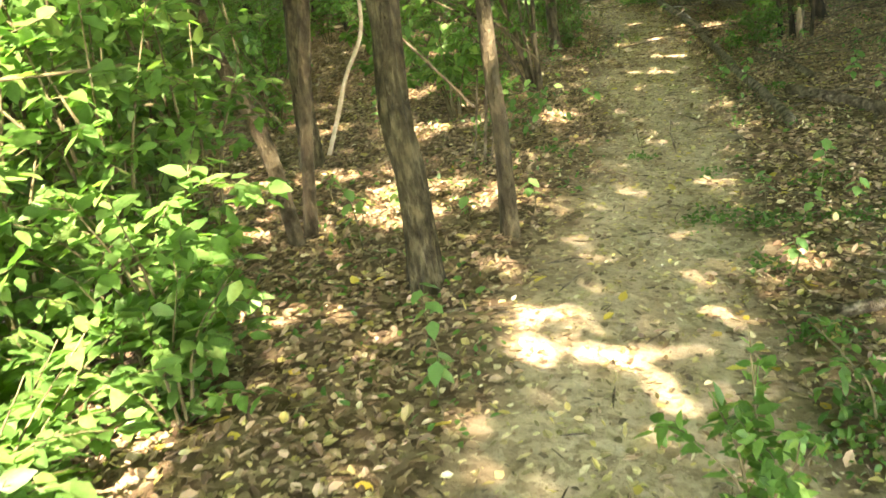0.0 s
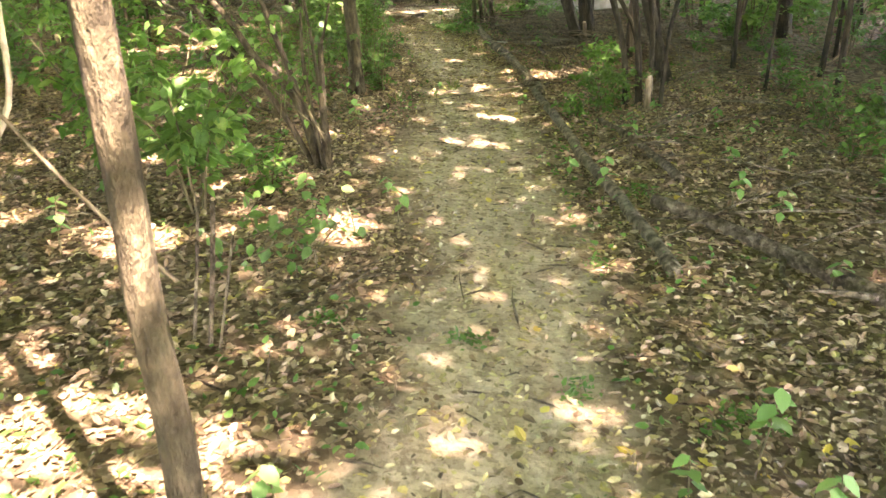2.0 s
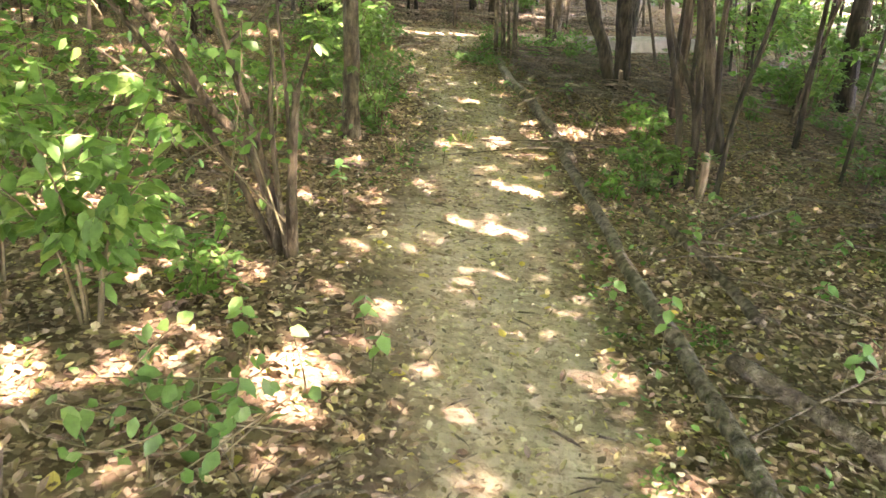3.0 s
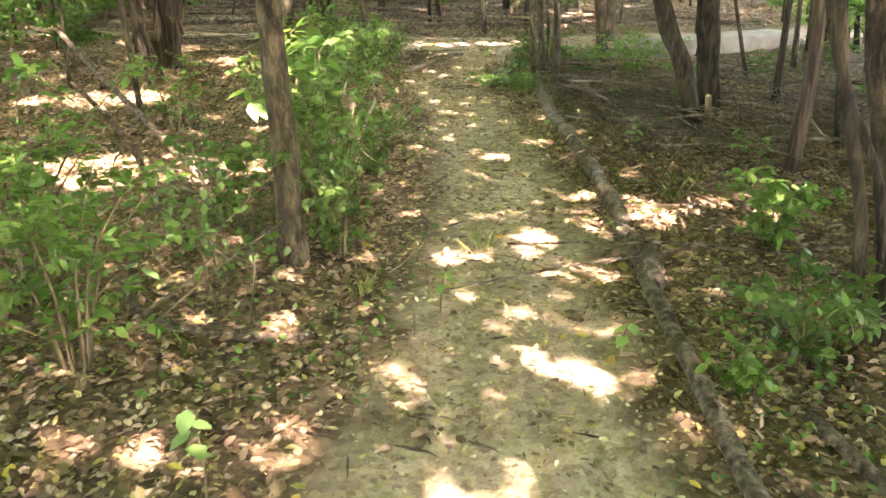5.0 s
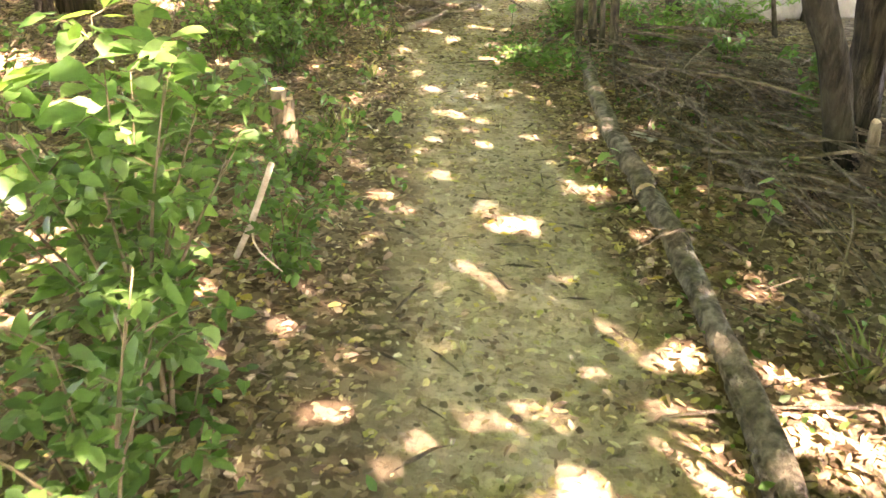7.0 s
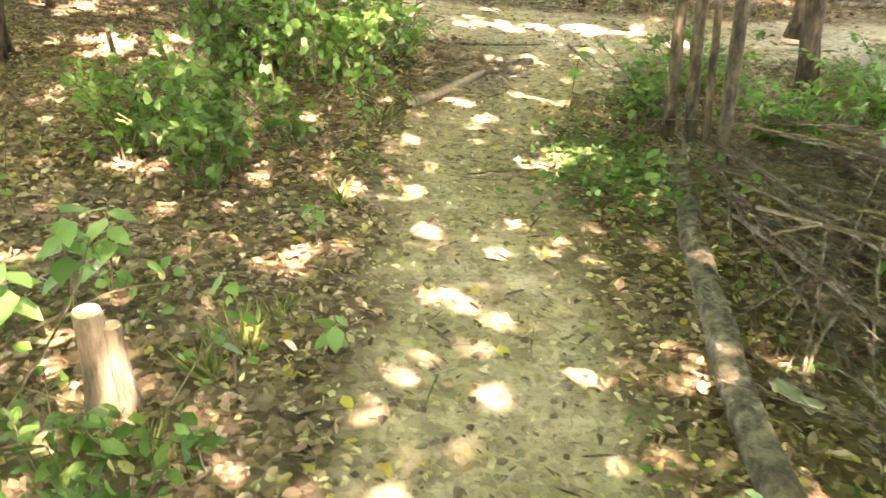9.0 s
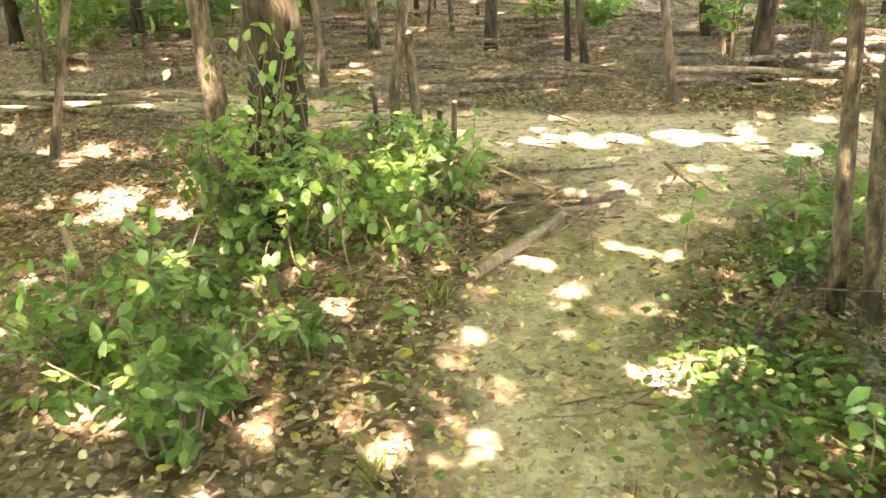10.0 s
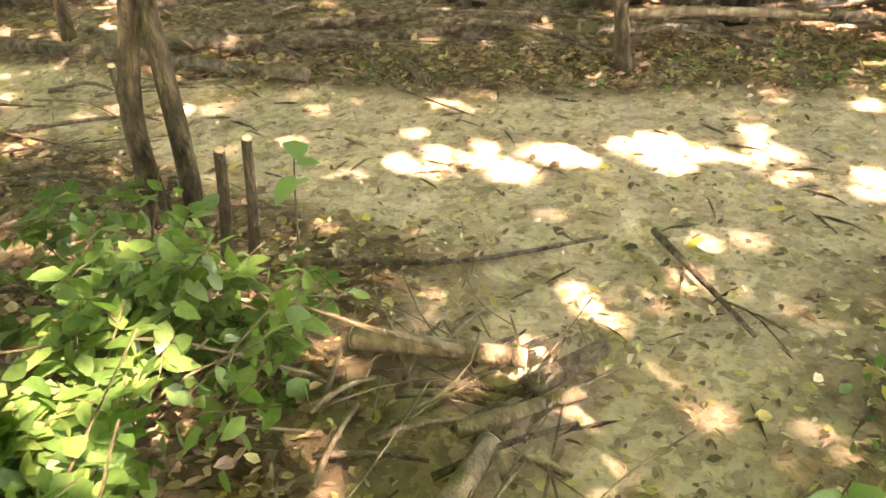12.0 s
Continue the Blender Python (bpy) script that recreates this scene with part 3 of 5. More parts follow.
tree([(0.028, up(3.52, 20.1), (3.51, 20.1, 0.46))], "thin dark tree among fallen branches", BARK_DARK, 6.0, 1300, 1.0, 0.12, 14)
tree([(0.078, up(4.99, 19.45), (5.0, 19.45, 0.55))], "dark tree beside a fallen trunk", BARK_DARK, 7.5, 2000, 1.2, 0.2, 24)
tree([(0.06, up(2.8, 21.3), (2.81, 21.3, 0.4))], "dark tree in the brushy woods", BARK_DARK, 7.5, 2000, 1.2, 0.2, 20)
tree([(0.1, up(7.4, 12.3), (7.35, 12.3, 1.1))], "dark tree deep in the shaded woods", BARK_DARK, 8.0, 2200, 1.3, 0.2, 20)
tree([(0.07, up(5.75, 17.95), (5.8, 17.95, 0.65))], "slim tree beside the crossing trail", BARK_BROWN, 7.0, 1800, 1.1, 0.15, 18)
tree([(0.09, up(6.7, 17.0), (6.7, 17.0, 0.6))], "dark tree beside the pale slab", BARK_DARK, 7.5, 2000, 1.2, 0.2, 20)

# Woods all round, wherever the trails leave room.
taken = [(0.8, 3.5), (1.15, 4.07), (0.2, 4.2), (0, 5.8), (4.3, 9.3), (2, 10.3), (0.15, 16.5), (5.1, 13), (4.9, 10.2), (5.1, 11.6), (4.3, 15.3), (5.2, 16.2), (1.9, 16.4), (2.4, 17.6), (4.2, 18.8), (3.7, 20), (5, 19.5), (2.8, 21.3), (-1.3, 17.2), (7.4, 12.3), (5.8, 18), (6.7, 17)]
wood = []
while len(wood) < 135:
    x, y = rng.uniform(-11, 15), rng.uniform(-9, 34)
    if trodden(np.array(x), np.array(y)) > 0 or (-0.9 < x < 6.4 and 0.2 < y < 19.6) or min(math.hypot(x - a, y - b) for a, b in taken) < 1.25:
        continue
    # Trees behind the start are unseen, added so their crowns shade it.
    if y < 0.5 and abs(x - 1.0) < 1.0:
        continue
    taken.append((x, y))
    wood.append((x, y))
for x, y in wood:
    r = rng.uniform(0.025, 0.085)
    z = float(ground_z(x, y))
    dx, dy = rng.normal(0, 0.07, 2)
    tree([(r, (x, y, z), (x + dx, y + dy, z + 0.9), (x + 1.6 * dx, y + 1.6 * dy, z + 1.8))], rng.choice(["slender woodland tree with dark bark", "woodland tree with grey-brown bark"]), [BARK_DARK, BARK_GREY, BARK_BROWN][int(rng.integers(3))], rng.uniform(6, 8.5), 2300, 1.3, 0.15, 12)


k = 0
while k < 80:
    x, y = (rng.uniform(-2, 8), rng.uniform(20.3, 26)) if k > 63 else (rng.uniform(5.4, 9.5), rng.uniform(6.5, 19.5)) if k % 2 or k > 34 else (rng.uniform(-3.5, 0.9), rng.uniform(9, 20.5))
    if trodden(np.array(x), np.array(y)) > 0 or min(math.hypot(x - a, y - b) for a, b in taken) < 0.7:
        continue
    taken.append((x, y))
    k += 1
    z = float(ground_z(x, y))
    dx, dy = rng.normal(0, 0.12, 2)
    tree([(rng.uniform(0.013, 0.032), (x, y, z), (x + dx, y + dy, z + 0.9), (x + 2 * dx, y + 2 * dy, z + 1.8))], "thin dark sapling trunk in the woods", [BARK_DARK, BARK_BROWN][k % 2], rng.uniform(4, 6), 500, 1.0, 0.1, 10, "sapling trunks")


# ---- fallen wood ----
def fallen(points, r0, r1, label, material, name="fallen_branch", category="branch", group="", twigs=0, segs=8, cut=False, lift=0.0, ridge=0.0, pile=None, wander=1.0):
    """Dead wood lying on the ground along x, y points (or x, y, height)."""
    pts = [(p[0], p[1], float(ground_z(p[0], p[1])) + (p[2] if len(p) > 2 else r0 * (0.65 if name == 'log' else 1.0)) + lift) for p in points]
    origin = np.array(pts[0])
    length = sum(math.dist(a, b) for a, b in zip(pts, pts[1:]))
    n = max(8, int(length * 14))
    line = spline(pts, n)
    wob = 0.12 * r0 ** 0.5 * wander
    for i in range(n):
        line[i] += wob * np.array(noise.noise_vector((line[i][0] * 2.3, line[i][1] * 2.3, 5.0))) * np.array([1, 1, 0.15])
    radii = np.linspace(r0, r1, n)
    v, f = tube(line - origin, radii, segs, ridge, 7.0, 0.18, origin[0] * 3)
    if pile is None:
        ob = tagged(new(name, mesh_of(name, v, f, material)), label, category, group)
        ob.location = origin
    else:
        pile.append((np.array(v) + origin, f))
    for j in range(twigs):
        i = int(n * rng.uniform(0.25, 0.95))
        d = unit((line[min(i + 1, n - 1)] - line[max(i - 1, 0)])[None])[0]
        side = unit((d + np.array([rng.normal(0, 0.8), rng.normal(0, 0.8), abs(rng.normal(0, 0.25))]))[None])[0]
        ln = rng.uniform(0.15, 0.5)
        tv, tf = tube(spline([line[i], line[i] + side * ln * 0.5 + rng.normal(0, 0.02, 3), line[i] + side * ln], 6) - origin, np.linspace(radii[i] * 0.5, 0.002, 6), 5)
        if pile is None:
            part("twig", mesh_of("twig", tv, tf, material), ob)
        else:
            pile.append((np.array(tv) + origin, tf))
    if pile is not None:
        return None
    if cut:
        for i, k in ((0, 1), (-1, -2)):
            d = unit((line[i] - line[k])[None])[0]
            v, f = tube([line[i] - origin - d * 0.004, line[i] - origin + d * 0.004], [radii[i] * 0.93] * 2, 10)
            part("cut_end", mesh_of("cut_end", v, f, CUT_WOOD, False), ob, "pale sawn end grain")
    return ob


def pieces_into(name, pile, label):
    """Many small sticks joined into one object."""
    verts, faces, start = [], [], 0
    for v, f in pile:
        verts += v.tolist()
        faces += [tuple(k + start for k in face) for face in f]
        start += len(v)
    return tagged(new(name, mesh_of(name, verts, faces, DEAD_BROWN)), label, "brushwood", kind="stuff")


fallen([(3.74, 11.1), (3.6, 10.05), (3.44, 8.75), (3.28, 7.8), (3.2, 6.9), (3.06, 5.9)], 0.032, 0.037, "long thin grey log edging the trail", LOG_BARK, "log", "log", segs=12, ridge=0.15)
fallen([(3.38, 6.85), (3.57, 6.3), (3.75, 5.6), (3.9, 4.9)], 0.036, 0.046, "dark mossy fallen branch beside the log", DEAD_BROWN, twigs=5, segs=12, ridge=0.15)
fallen([(4.16, 15.1), (4.03, 14.1), (3.93, 13.3), (3.88, 12.5)], 0.046, 0.05, "straight grey log edging the trail", LOG_BARK, "log", "log", segs=16, cut=True, ridge=0.18)
fallen([(3.88, 12.45), (3.83, 11.8), (3.77, 11.2), (3.70, 10.6), (3.62, 9.9)], 0.05, 0.038, "weathered split log lying at the trail edge", LOG_BARK, "log", "log", segs=16, ridge=0.25)
fallen([(3.76, 8.85), (3.78, 8.3), (3.75, 7.6), (3.7, 7.2)], 0.022, 0.03, "dark fallen branch in litter beside the log", DEAD_BROWN, twigs=5, segs=12, ridge=0.15)
fallen([(4.45, 12.9), (4.32, 12.16)], 0.024, 0.02, "short dead branch in the leaf litter", DEAD_BROWN, twigs=3)
fallen([(3.28, 16.43), (3.08, 16.1), (2.88, 15.78)], 0.027, 0.03, "barkless tan log beside the trail", STUB, "log", "log", segs=16, cut=True, wander=0.2, lift=0.012)
fallen([(2.9, 15.8), (2.72, 15.56)], 0.009, 0.004, "thin broken stick on the dirt", DEAD_BROWN)
fallen([(3.21, 16.47), (3.52, 16.57)], 0.022, 0.017, "sunlit split piece of wood", STUB, twigs=1, lift=0.01)
fallen([(2.98, 16.82), (3.4, 16.69)], 0.029, 0.025, "tan fallen branch by the trail bend", STUB, twigs=1, cut=True, lift=0.012, wander=0.4)
fallen([(3.39, 16.58), (3.6, 16.71)], 0.028, 0.024, "short broken branch piece", LOG_BARK, lift=0.015, wander=0.4)
fallen([(1.28, 9.97), (1.44, 9.74), (1.6, 9.58), (1.84, 9.51), (2.1, 9.48)], 0.016, 0.022, "crooked dark rotten branch in litter", DEAD_BROWN, twigs=4)
fallen([(2.34, 9.92), (2.03, 9.53)], 0.008, 0.006, "thin dead stick in leaf litter", DEAD_BROWN, twigs=1)
fallen([(2.08, 10.0), (2.5, 10.0)], 0.008, 0.006, "thin dead stick in leaf litter", DEAD_BROWN, twigs=2)
fallen([(3.62, 11.93), (3.88, 11.98, 0.1), (4.12, 11.89)], 0.008, 0.006, "thin stick lying across the log", DEAD_BROWN, twigs=1)
fallen([(1.4, 5.75), (1.7, 6.0), (2.0, 5.98)], 0.009, 0.005, "thin dark fallen branch at the trail edge", DEAD_BROWN, twigs=4)
fallen([(1.25, 5.4), (1.45, 5.75), (1.55, 6.0)], 0.009, 0.005, "thin dark fallen branch at the trail edge", DEAD_BROWN, twigs=4)
fallen([(0.75, 3.2), (0.95, 3.28), (1.1, 3.27)], 0.008, 0.004, "bent dry stick at the tree's foot", DEAD_BROWN, twigs=2)
fallen([(2.25, 3.2), (2.6, 3.3), (3.0, 3.25)], 0.026, 0.02, "dead branch in the litter", DEAD_BROWN, twigs=3)
fallen([(2.85, 17.25), (3.3, 17.2), (3.75, 17.28)], 0.012, 0.006, "long thin root across the dirt", DEAD_BROWN)
fallen([(3.9, 17.3), (3.97, 16.95), (4.0, 16.75)], 0.012, 0.006, "bent dark stick on the dirt", DEAD_BROWN, twigs=1)
fallen([(4.13, 15.5), (3.82, 15.18), (3.58, 14.92)], 0.018, 0.013, "pale dead branch lying in ivy", STUB, twigs=3)
fallen([(3.75, 15.0), (4.0, 15.4, 0.08), (4.3, 15.9, 0.1)], 0.016, 0.01, "broken branch leaning on the stems", DEAD_BROWN, twigs=3)
fallen([(0.84, 19.7), (1.58, 19.4), (2.75, 18.85)], 0.045, 0.03, "long fallen log beyond the crossing trail", LOG_BARK, "log", "log", twigs=2, segs=12)
fallen([(2.83, 19.7), (3.12, 18.85)], 0.022, 0.016, "dead branch on the bank", DEAD_BROWN, twigs=2)
fallen([(4.2, 19.85), (5.3, 19.95), (6.6, 20.2), (8.5, 20.5)], 0.075, 0.085, "thick fallen trunk lying across the woods", LOG_BARK, "log", "log", segs=18, ridge=0.2)
fallen([(5.9, 20.3, 0.35), (5.75, 19.4, 0.16), (5.58, 18.5)], 0.034, 0.024, "weathered dead branch propped on the fallen trunk", DEAD_BROWN, twigs=3, segs=10)
fallen([(4.6, 19.5, 0.2), (4.83, 18.77)], 0.017, 0.012, "weathered dead branch leaning on the bank", DEAD_BROWN, twigs=2)
fallen([(-0.3, 18.95), (0.42, 18.76)], 0.024, 0.02, "dead branch beside the trail", DEAD_BROWN, twigs=2)
fallen([(3.2, 18.98), (3.36, 18.56)], 0.024, 0.018, "forked dead branch end", DEAD_BROWN, twigs=2)
fallen([(3.49, 19.31), (3.88, 19.56)], 0.026, 0.02, "broken dead branch beyond the trail", DEAD_BROWN, twigs=2)
fallen([(-0.2, 14.2, 0.7), (0.6, 12.9, 0.35), (1.35, 11.7)], 0.02, 0.026, "bare dead branch leaning over sunlit litter", DEAD_BROWN, twigs=6)
fallen([(0.9, 11.0, 0.75), (1.1, 11.1, 0.4), (1.2, 11.15)], 0.012, 0.022, "bare dead shrub branch in litter", DEAD_BROWN, twigs=5)
fallen([(2.42, 11.4, 0.55), (2.32, 11.6, 0.3), (2.2, 11.9)], 0.009, 0.011, "bleached leaning dead stick", DEAD_PALE, twigs=1)
fallen([(0.02, 6.05), (0.14, 6.05, 0.3), (0.24, 6.05, 0.55), (0.38, 6.04, 0.8), (0.42, 6.03, 1.15)], 0.016, 0.012, "bleached crooked dead branch standing in litter", DEAD_PALE)
fallen([(0.66, 3.28, 1.42), (0.8, 3.34, 1.29), (0.88, 3.75, 1.22), (0.74, 4.6, 1.05), (0.64, 5.1, 0.92), (0.78, 5.05, 0.75), (0.93, 5.0, 0.58), (1.06, 5.0, 0.42)], 0.005, 0.007, "long weathered bare branch hanging beside the trees", STUB)
for j in range(190):
    x, y = (rng.uniform(4.15, 6.2), rng.uniform(11.9, 15.3)) if j % 2 else (rng.uniform(4.15, 5.1), rng.uniform(12.6, 15.4))
    if math.hypot(x - 4.95, y - 12.95) < 0.4:
        continue
    a = math.radians(rng.normal(-60, 38))
    ln = rng.uniform(0.5, 1.9)
    x2, y2 = x + math.cos(a) * ln, y + math.sin(a) * ln
    r = rng.uniform(0.004, 0.012)
    h = rng.uniform(0.03, 0.18)
    x2 = max(x2, 4.1)
    fallen([(x, y, h), ((x + x2) / 2 + rng.normal(0, 0.05), (y + y2) / 2, h + 0.02), (x2, y2, 0.015)], r, r * 0.5, "dead branch in a heap of brush beside the log", [DEAD_BROWN, LOG_BARK, DEAD_BROWN][j % 3] if j % 9 else STUB, group="brush heap", twigs=int(rng.integers(0, 4)), segs=6)
far_wood = []
for j in range(240):
    x, y = rng.uniform(-2.5, 7.5), 18.9 + 5.0 * rng.random() ** 1.4
    if trodden(np.array(x), np.array(y)) > 0:
        continue
    a = rng.normal(0, 0.5)
    ln = rng.uniform(0.4, 2.0)
    r = 0.006 + 0.03 * rng.random() ** 1.6
    h = rng.uniform(0.02, 0.22)
    fallen([(x, y, h), (x + math.cos(a) * ln / 2, y + math.sin(a) * ln / 2 + rng.normal(0, 0.06), h * 0.8), (x + math.cos(a) * ln, y + math.sin(a) * ln, r)], r, r * 0.5, "dead branch among fallen wood beyond the trail", [DEAD_BROWN, LOG_BARK, STUB][int(rng.choice(3, p=[0.5, 0.4, 0.1]))], group="fallen wood", twigs=int(rng.integers(0, 4)), segs=6, pile=far_wood if y > 20.2 else None)
pieces_into("brushwood", far_wood, "tangle of dead branches on the ground beyond the trail")
for j in range(40):
    x, y = rng.uniform(2.8, 3.4), rng.uniform(15.95, 16.75)
    a, ln, r = rng.normal(0.8, 0.7), rng.uniform(0.12, 0.4), rng.uniform(0.003, 0.011)
    fallen([(x, y, 0.02), (x + math.cos(a) * ln / 2, y + math.sin(a) * ln / 2, 0.035), (x + math.cos(a) * ln, y + math.sin(a) * ln, 0.015)], r, r * 0.6, "broken stick in woody debris beside the trail", [DEAD_BROWN, STUB][j % 2], "stick", "stick", "woody debris", twigs=j % 2, segs=6)
for j in range(16):
    x, y, a, ln = rng.uniform(-1.5, 6.5), 19.3 + 3.2 * rng.random(), rng.normal(0, 0.25), rng.uniform(1.2, 2.8)
    if min(trodden(np.array(x), np.array(y)), 1) == 0 and trodden(np.array(x + ln), np.array(y + math.sin(a) * ln)) == 0:
        fallen([(x, y), (x + math.cos(a) * ln / 2, y + math.sin(a) * ln / 2 + rng.normal(0, 0.08)), (x + math.cos(a) * ln, y + math.sin(a) * ln)], rng.uniform(0.028, 0.06), 0.025, "dark fallen log among brush beyond the trail", [LOG_BARK, DEAD_BROWN][j % 2], "log", "log", "fallen wood", twigs=2, segs=10, ridge=0.15)
fallen([(-0.9, 20.0), (0.2, 20.2, 0.12), (1.3, 20.6)], 0.06, 0.05, "dark mossy fallen log beyond the trail", LOG_BARK, "log", "log", segs=14, ridge=0.2, twigs=1)
fallen([(0.9, 20.2, 0.6), (1.15, 18.9, 0.25), (1.5, 17.9, 0.02)], 0.009, 0.014, "long bare leaning dead branch", DEAD_BROWN, twigs=5)
for j in range(46):
    x, y = rng.uniform(-0.6, 2.0), rng.uniform(17.0, 18.9)
    a, ln, r = rng.normal(-0.2, 0.35), rng.uniform(0.3, 1.1), rng.uniform(0.004, 0.013)
    fallen([(x, y, 0.03), (x + math.cos(a) * ln / 2, y + math.sin(a) * ln / 2 + rng.normal(0, 0.04), 0.05), (x + math.cos(a) * ln, y + math.sin(a) * ln, 0.02)], r, r * 0.5, "dead stick in a mat of fallen brush", [DEAD_BROWN, LOG_BARK][j % 2], group="brush mat", twigs=int(rng.integers(0, 3)), segs=6)
for j in range(46):
    x, y = rng.uniform(-1.5, 6.5), rng.uniform(2.5, 18)
    if trodden(np.array(x), np.array(y)) > 0.1:
        continue
    a, ln, r = rng.uniform(0, 6.28), rng.uniform(0.25, 0.9), rng.uniform(0.003, 0.009)
    fallen([(x, y), (x + math.cos(a) * ln / 2 + rng.normal(0, 0.04), y + math.sin(a) * ln / 2), (x + math.cos(a) * ln, y + math.sin(a) * ln)], r, r * 0.5, "thin dead stick in leaf litter", DEAD_BROWN, "stick", "stick", "sticks in the litter", int(rng.integers(0, 3)), 5)

shaded_wood = []
for j in range(130):
    x, y = rng.uniform(4.0, 8.0), rng.uniform(4.5, 15.5)
    if trodden(np.array(x), np.array(y)) > 0:
        continue
    a, ln, r = rng.uniform(0, 6.28), rng.uniform(0.4, 1.5), rng.uniform(0.004, 0.013)
    h = rng.uniform(0.01, 0.12)
    fallen([(x, y, h), (x + math.cos(a) * ln / 2 + rng.normal(0, 0.05), y + math.sin(a) * ln / 2, h * 0.8 + 0.02), (x + math.cos(a) * ln, y + math.sin(a) * ln, 0.015)], r, r * 0.5, "thin dead branch on the shaded forest floor", [DEAD_BROWN, LOG_BARK][j % 2], group="sticks in the shaded woods", twigs=int(rng.integers(0, 4)), segs=5, pile=shaded_wood if j > 34 else None)
pieces_into("brushwood", shaded_wood, "thin dead branches scattered on the shaded forest floor")


# ---- cut stems, stump, slab, scraps ----
def cut_stem(x, y, top, r, label, material=BARK_BROWN, name="cut_stem", group="cut stems"):
    root = base_of(name, x, y, label, "cut stem", group)
    o = np.array(root.location)
    line = spline([(x, y, o[2] - 0.04), ((x + top[0]) / 2 + 0.006, (y + top[1]) / 2, (o[2] + top[2]) / 2), top], 14) - o
    v, f = tube(line, np.linspace(r * 1.15, r * 0.92, 14), 12, 0.12, 5, 0.12, x)
    part("stem", mesh_of("stem", v, f, material), root)
    v, f = tube([line[-1] - (0, 0, 0.003), line[-1] + (0.002, -0.004, 0.006)], [r * 0.86, r * 0.8], 12)
    part("cut_face", mesh_of("cut_face", v, f, CUT_WOOD, False), root, "pale slanting cut face")
    return root


cut_stem(2.68, 17.25, (2.72, 17.25, 0.44), 0.016, "dark cut sapling stake with a pale top")
cut_stem(2.59, 17.31, (2.63, 17.3, 0.39), 0.018, "dark cut sapling stake with a pale top")
cut_stem(2.1, 18.21, (2.09, 18.21, 0.37), 0.016, "grey cut sapling stake")
cut_stem(2.47, 17.55, (2.44, 17.55, 0.79), 0.032, "tall cut stem with a broken top", BARK_GREY)
cut_stem(1.0, 5.42, (1.1, 5.4, 0.65), 0.006, "thin pale cut stem in litter", DEAD_BROWN)
cut_stem(1.06, 5.38, (1.15, 5.37, 0.64), 0.0085, "thin pale cut stem in litter", DEAD_BROWN)
cut_stem(1.09, 5.35, (1.2, 5.36, 0.52), 0.005, "thin pale cut stem in litter", DEAD_BROWN)
cut_stem(1.55, 15.2, (1.5, 15.2, 0.5), 0.014, "thin pale cut stem in litter", STALK)

cut_stem(4.31, 9.19, (4.3, 9.15, 0.24), 0.028, "short pale barkless stub against dark stems", STUB)
cut_stem(5.0, 12.72, (4.99, 12.72, 0.26), 0.026, "short pale barkless stub against dark stems", STUB)

stump = base_of("stump", 2.24, 13.06, "small sawn tree stump with a tan cut top", "stump")
for dx, dy, r, h in ((0, 0, 0.036, 0.30), (0.05, 0.02, 0.024, 0.25)):
    o = np.array(stump.location)
    v, f = tube([(dx * 1.3, dy, -0.05), (dx * 1.1, dy, 0.03), (dx, dy, 0.12), (dx * 0.9, dy, h * 0.8), (dx * 0.9, dy, h)], [r * 1.6, r * 1.25, r, r * 0.97, r], 22, 0.2, 6, 0.15, dx * 9)
    trunk = part("trunk", mesh_of("trunk", v, f, STUB), stump)
    v, f = tube([(dx * 0.9, dy, h - 0.004), (dx * 0.9, dy, h + 0.004)], [r * 0.95, r * 0.9], 20)
    part("cut_face", mesh_of("cut_face", v, f, CUT_WOOD, False), trunk, "pale sawn face")


def rough_block(name, size, material, label, category, x, y, z, turn):
    bm = bmesh.new()
    bmesh.ops.create_cube(bm, size=1)
    bmesh.ops.scale(bm, vec=size, verts=bm.verts)
    bmesh.ops.subdivide_edges(bm, edges=bm.edges[:], cuts=7, use_grid_fill=True)
    bmesh.ops.bevel(bm, geom=[e for e in bm.edges if e.calc_face_angle(0) > 1], offset=0.012, segments=2, affect="EDGES")
    for v in bm.verts:
        v.co += 0.012 * noise.noise_vector(v.co * 5)
    me = bpy.data.meshes.new(name)
    bm.to_mesh(me)
    bm.free()
    me.shade_smooth()
    me.materials.append(material)
    ob = tagged(new(name, me), label, category)
    ob.matrix_world = pose(x, y, z, 0, 0, turn)
    return ob


rough_block("stone_slab", (2.0, 0.5, 0.2), STONE, "long flat pale stone slab lying in undergrowth", "stone slab", 6.75, 16.75, 0.1, 14)

bm = bmesh.new()
bmesh.ops.create_icosphere(bm, subdivisions=3, radius=0.021)
for v in bm.verts:
    v.co *= 1 + 0.16 * noise.noise(v.co * 60)
me = bpy.data.meshes.new("walnut")
bm.to_mesh(me)
me.shade_smooth()
me.materials.append(HUSK)
nut = tagged(new("walnut", me), "dark round walnut husk lying on the dirt trail", "walnut")
nut.location = (3.047, 13.83, float(floor_z(np.array([3.047]), np.array([13.83]))[0]) + 0.016)

bm = bmesh.new()
bmesh.ops.create_grid(bm, x_segments=10, y_segments=12, size=0.5)
for v in bm.verts:
    w = 0.03 + 0.012 * noise.noise((v.co.y * 3, 0, 0))
    v.co = Vector((v.co.x * 2 * w, v.co.y * 0.15, 0.018 + 0.022 * noise.noise((v.co.x * 4, v.co.y * 5, 2)) + 0.02 * v.co.x ** 2))
bmesh.ops.solidify(bm, geom=bm.faces[:], thickness=0.002)
me = bpy.data.meshes.new("paper_scrap")
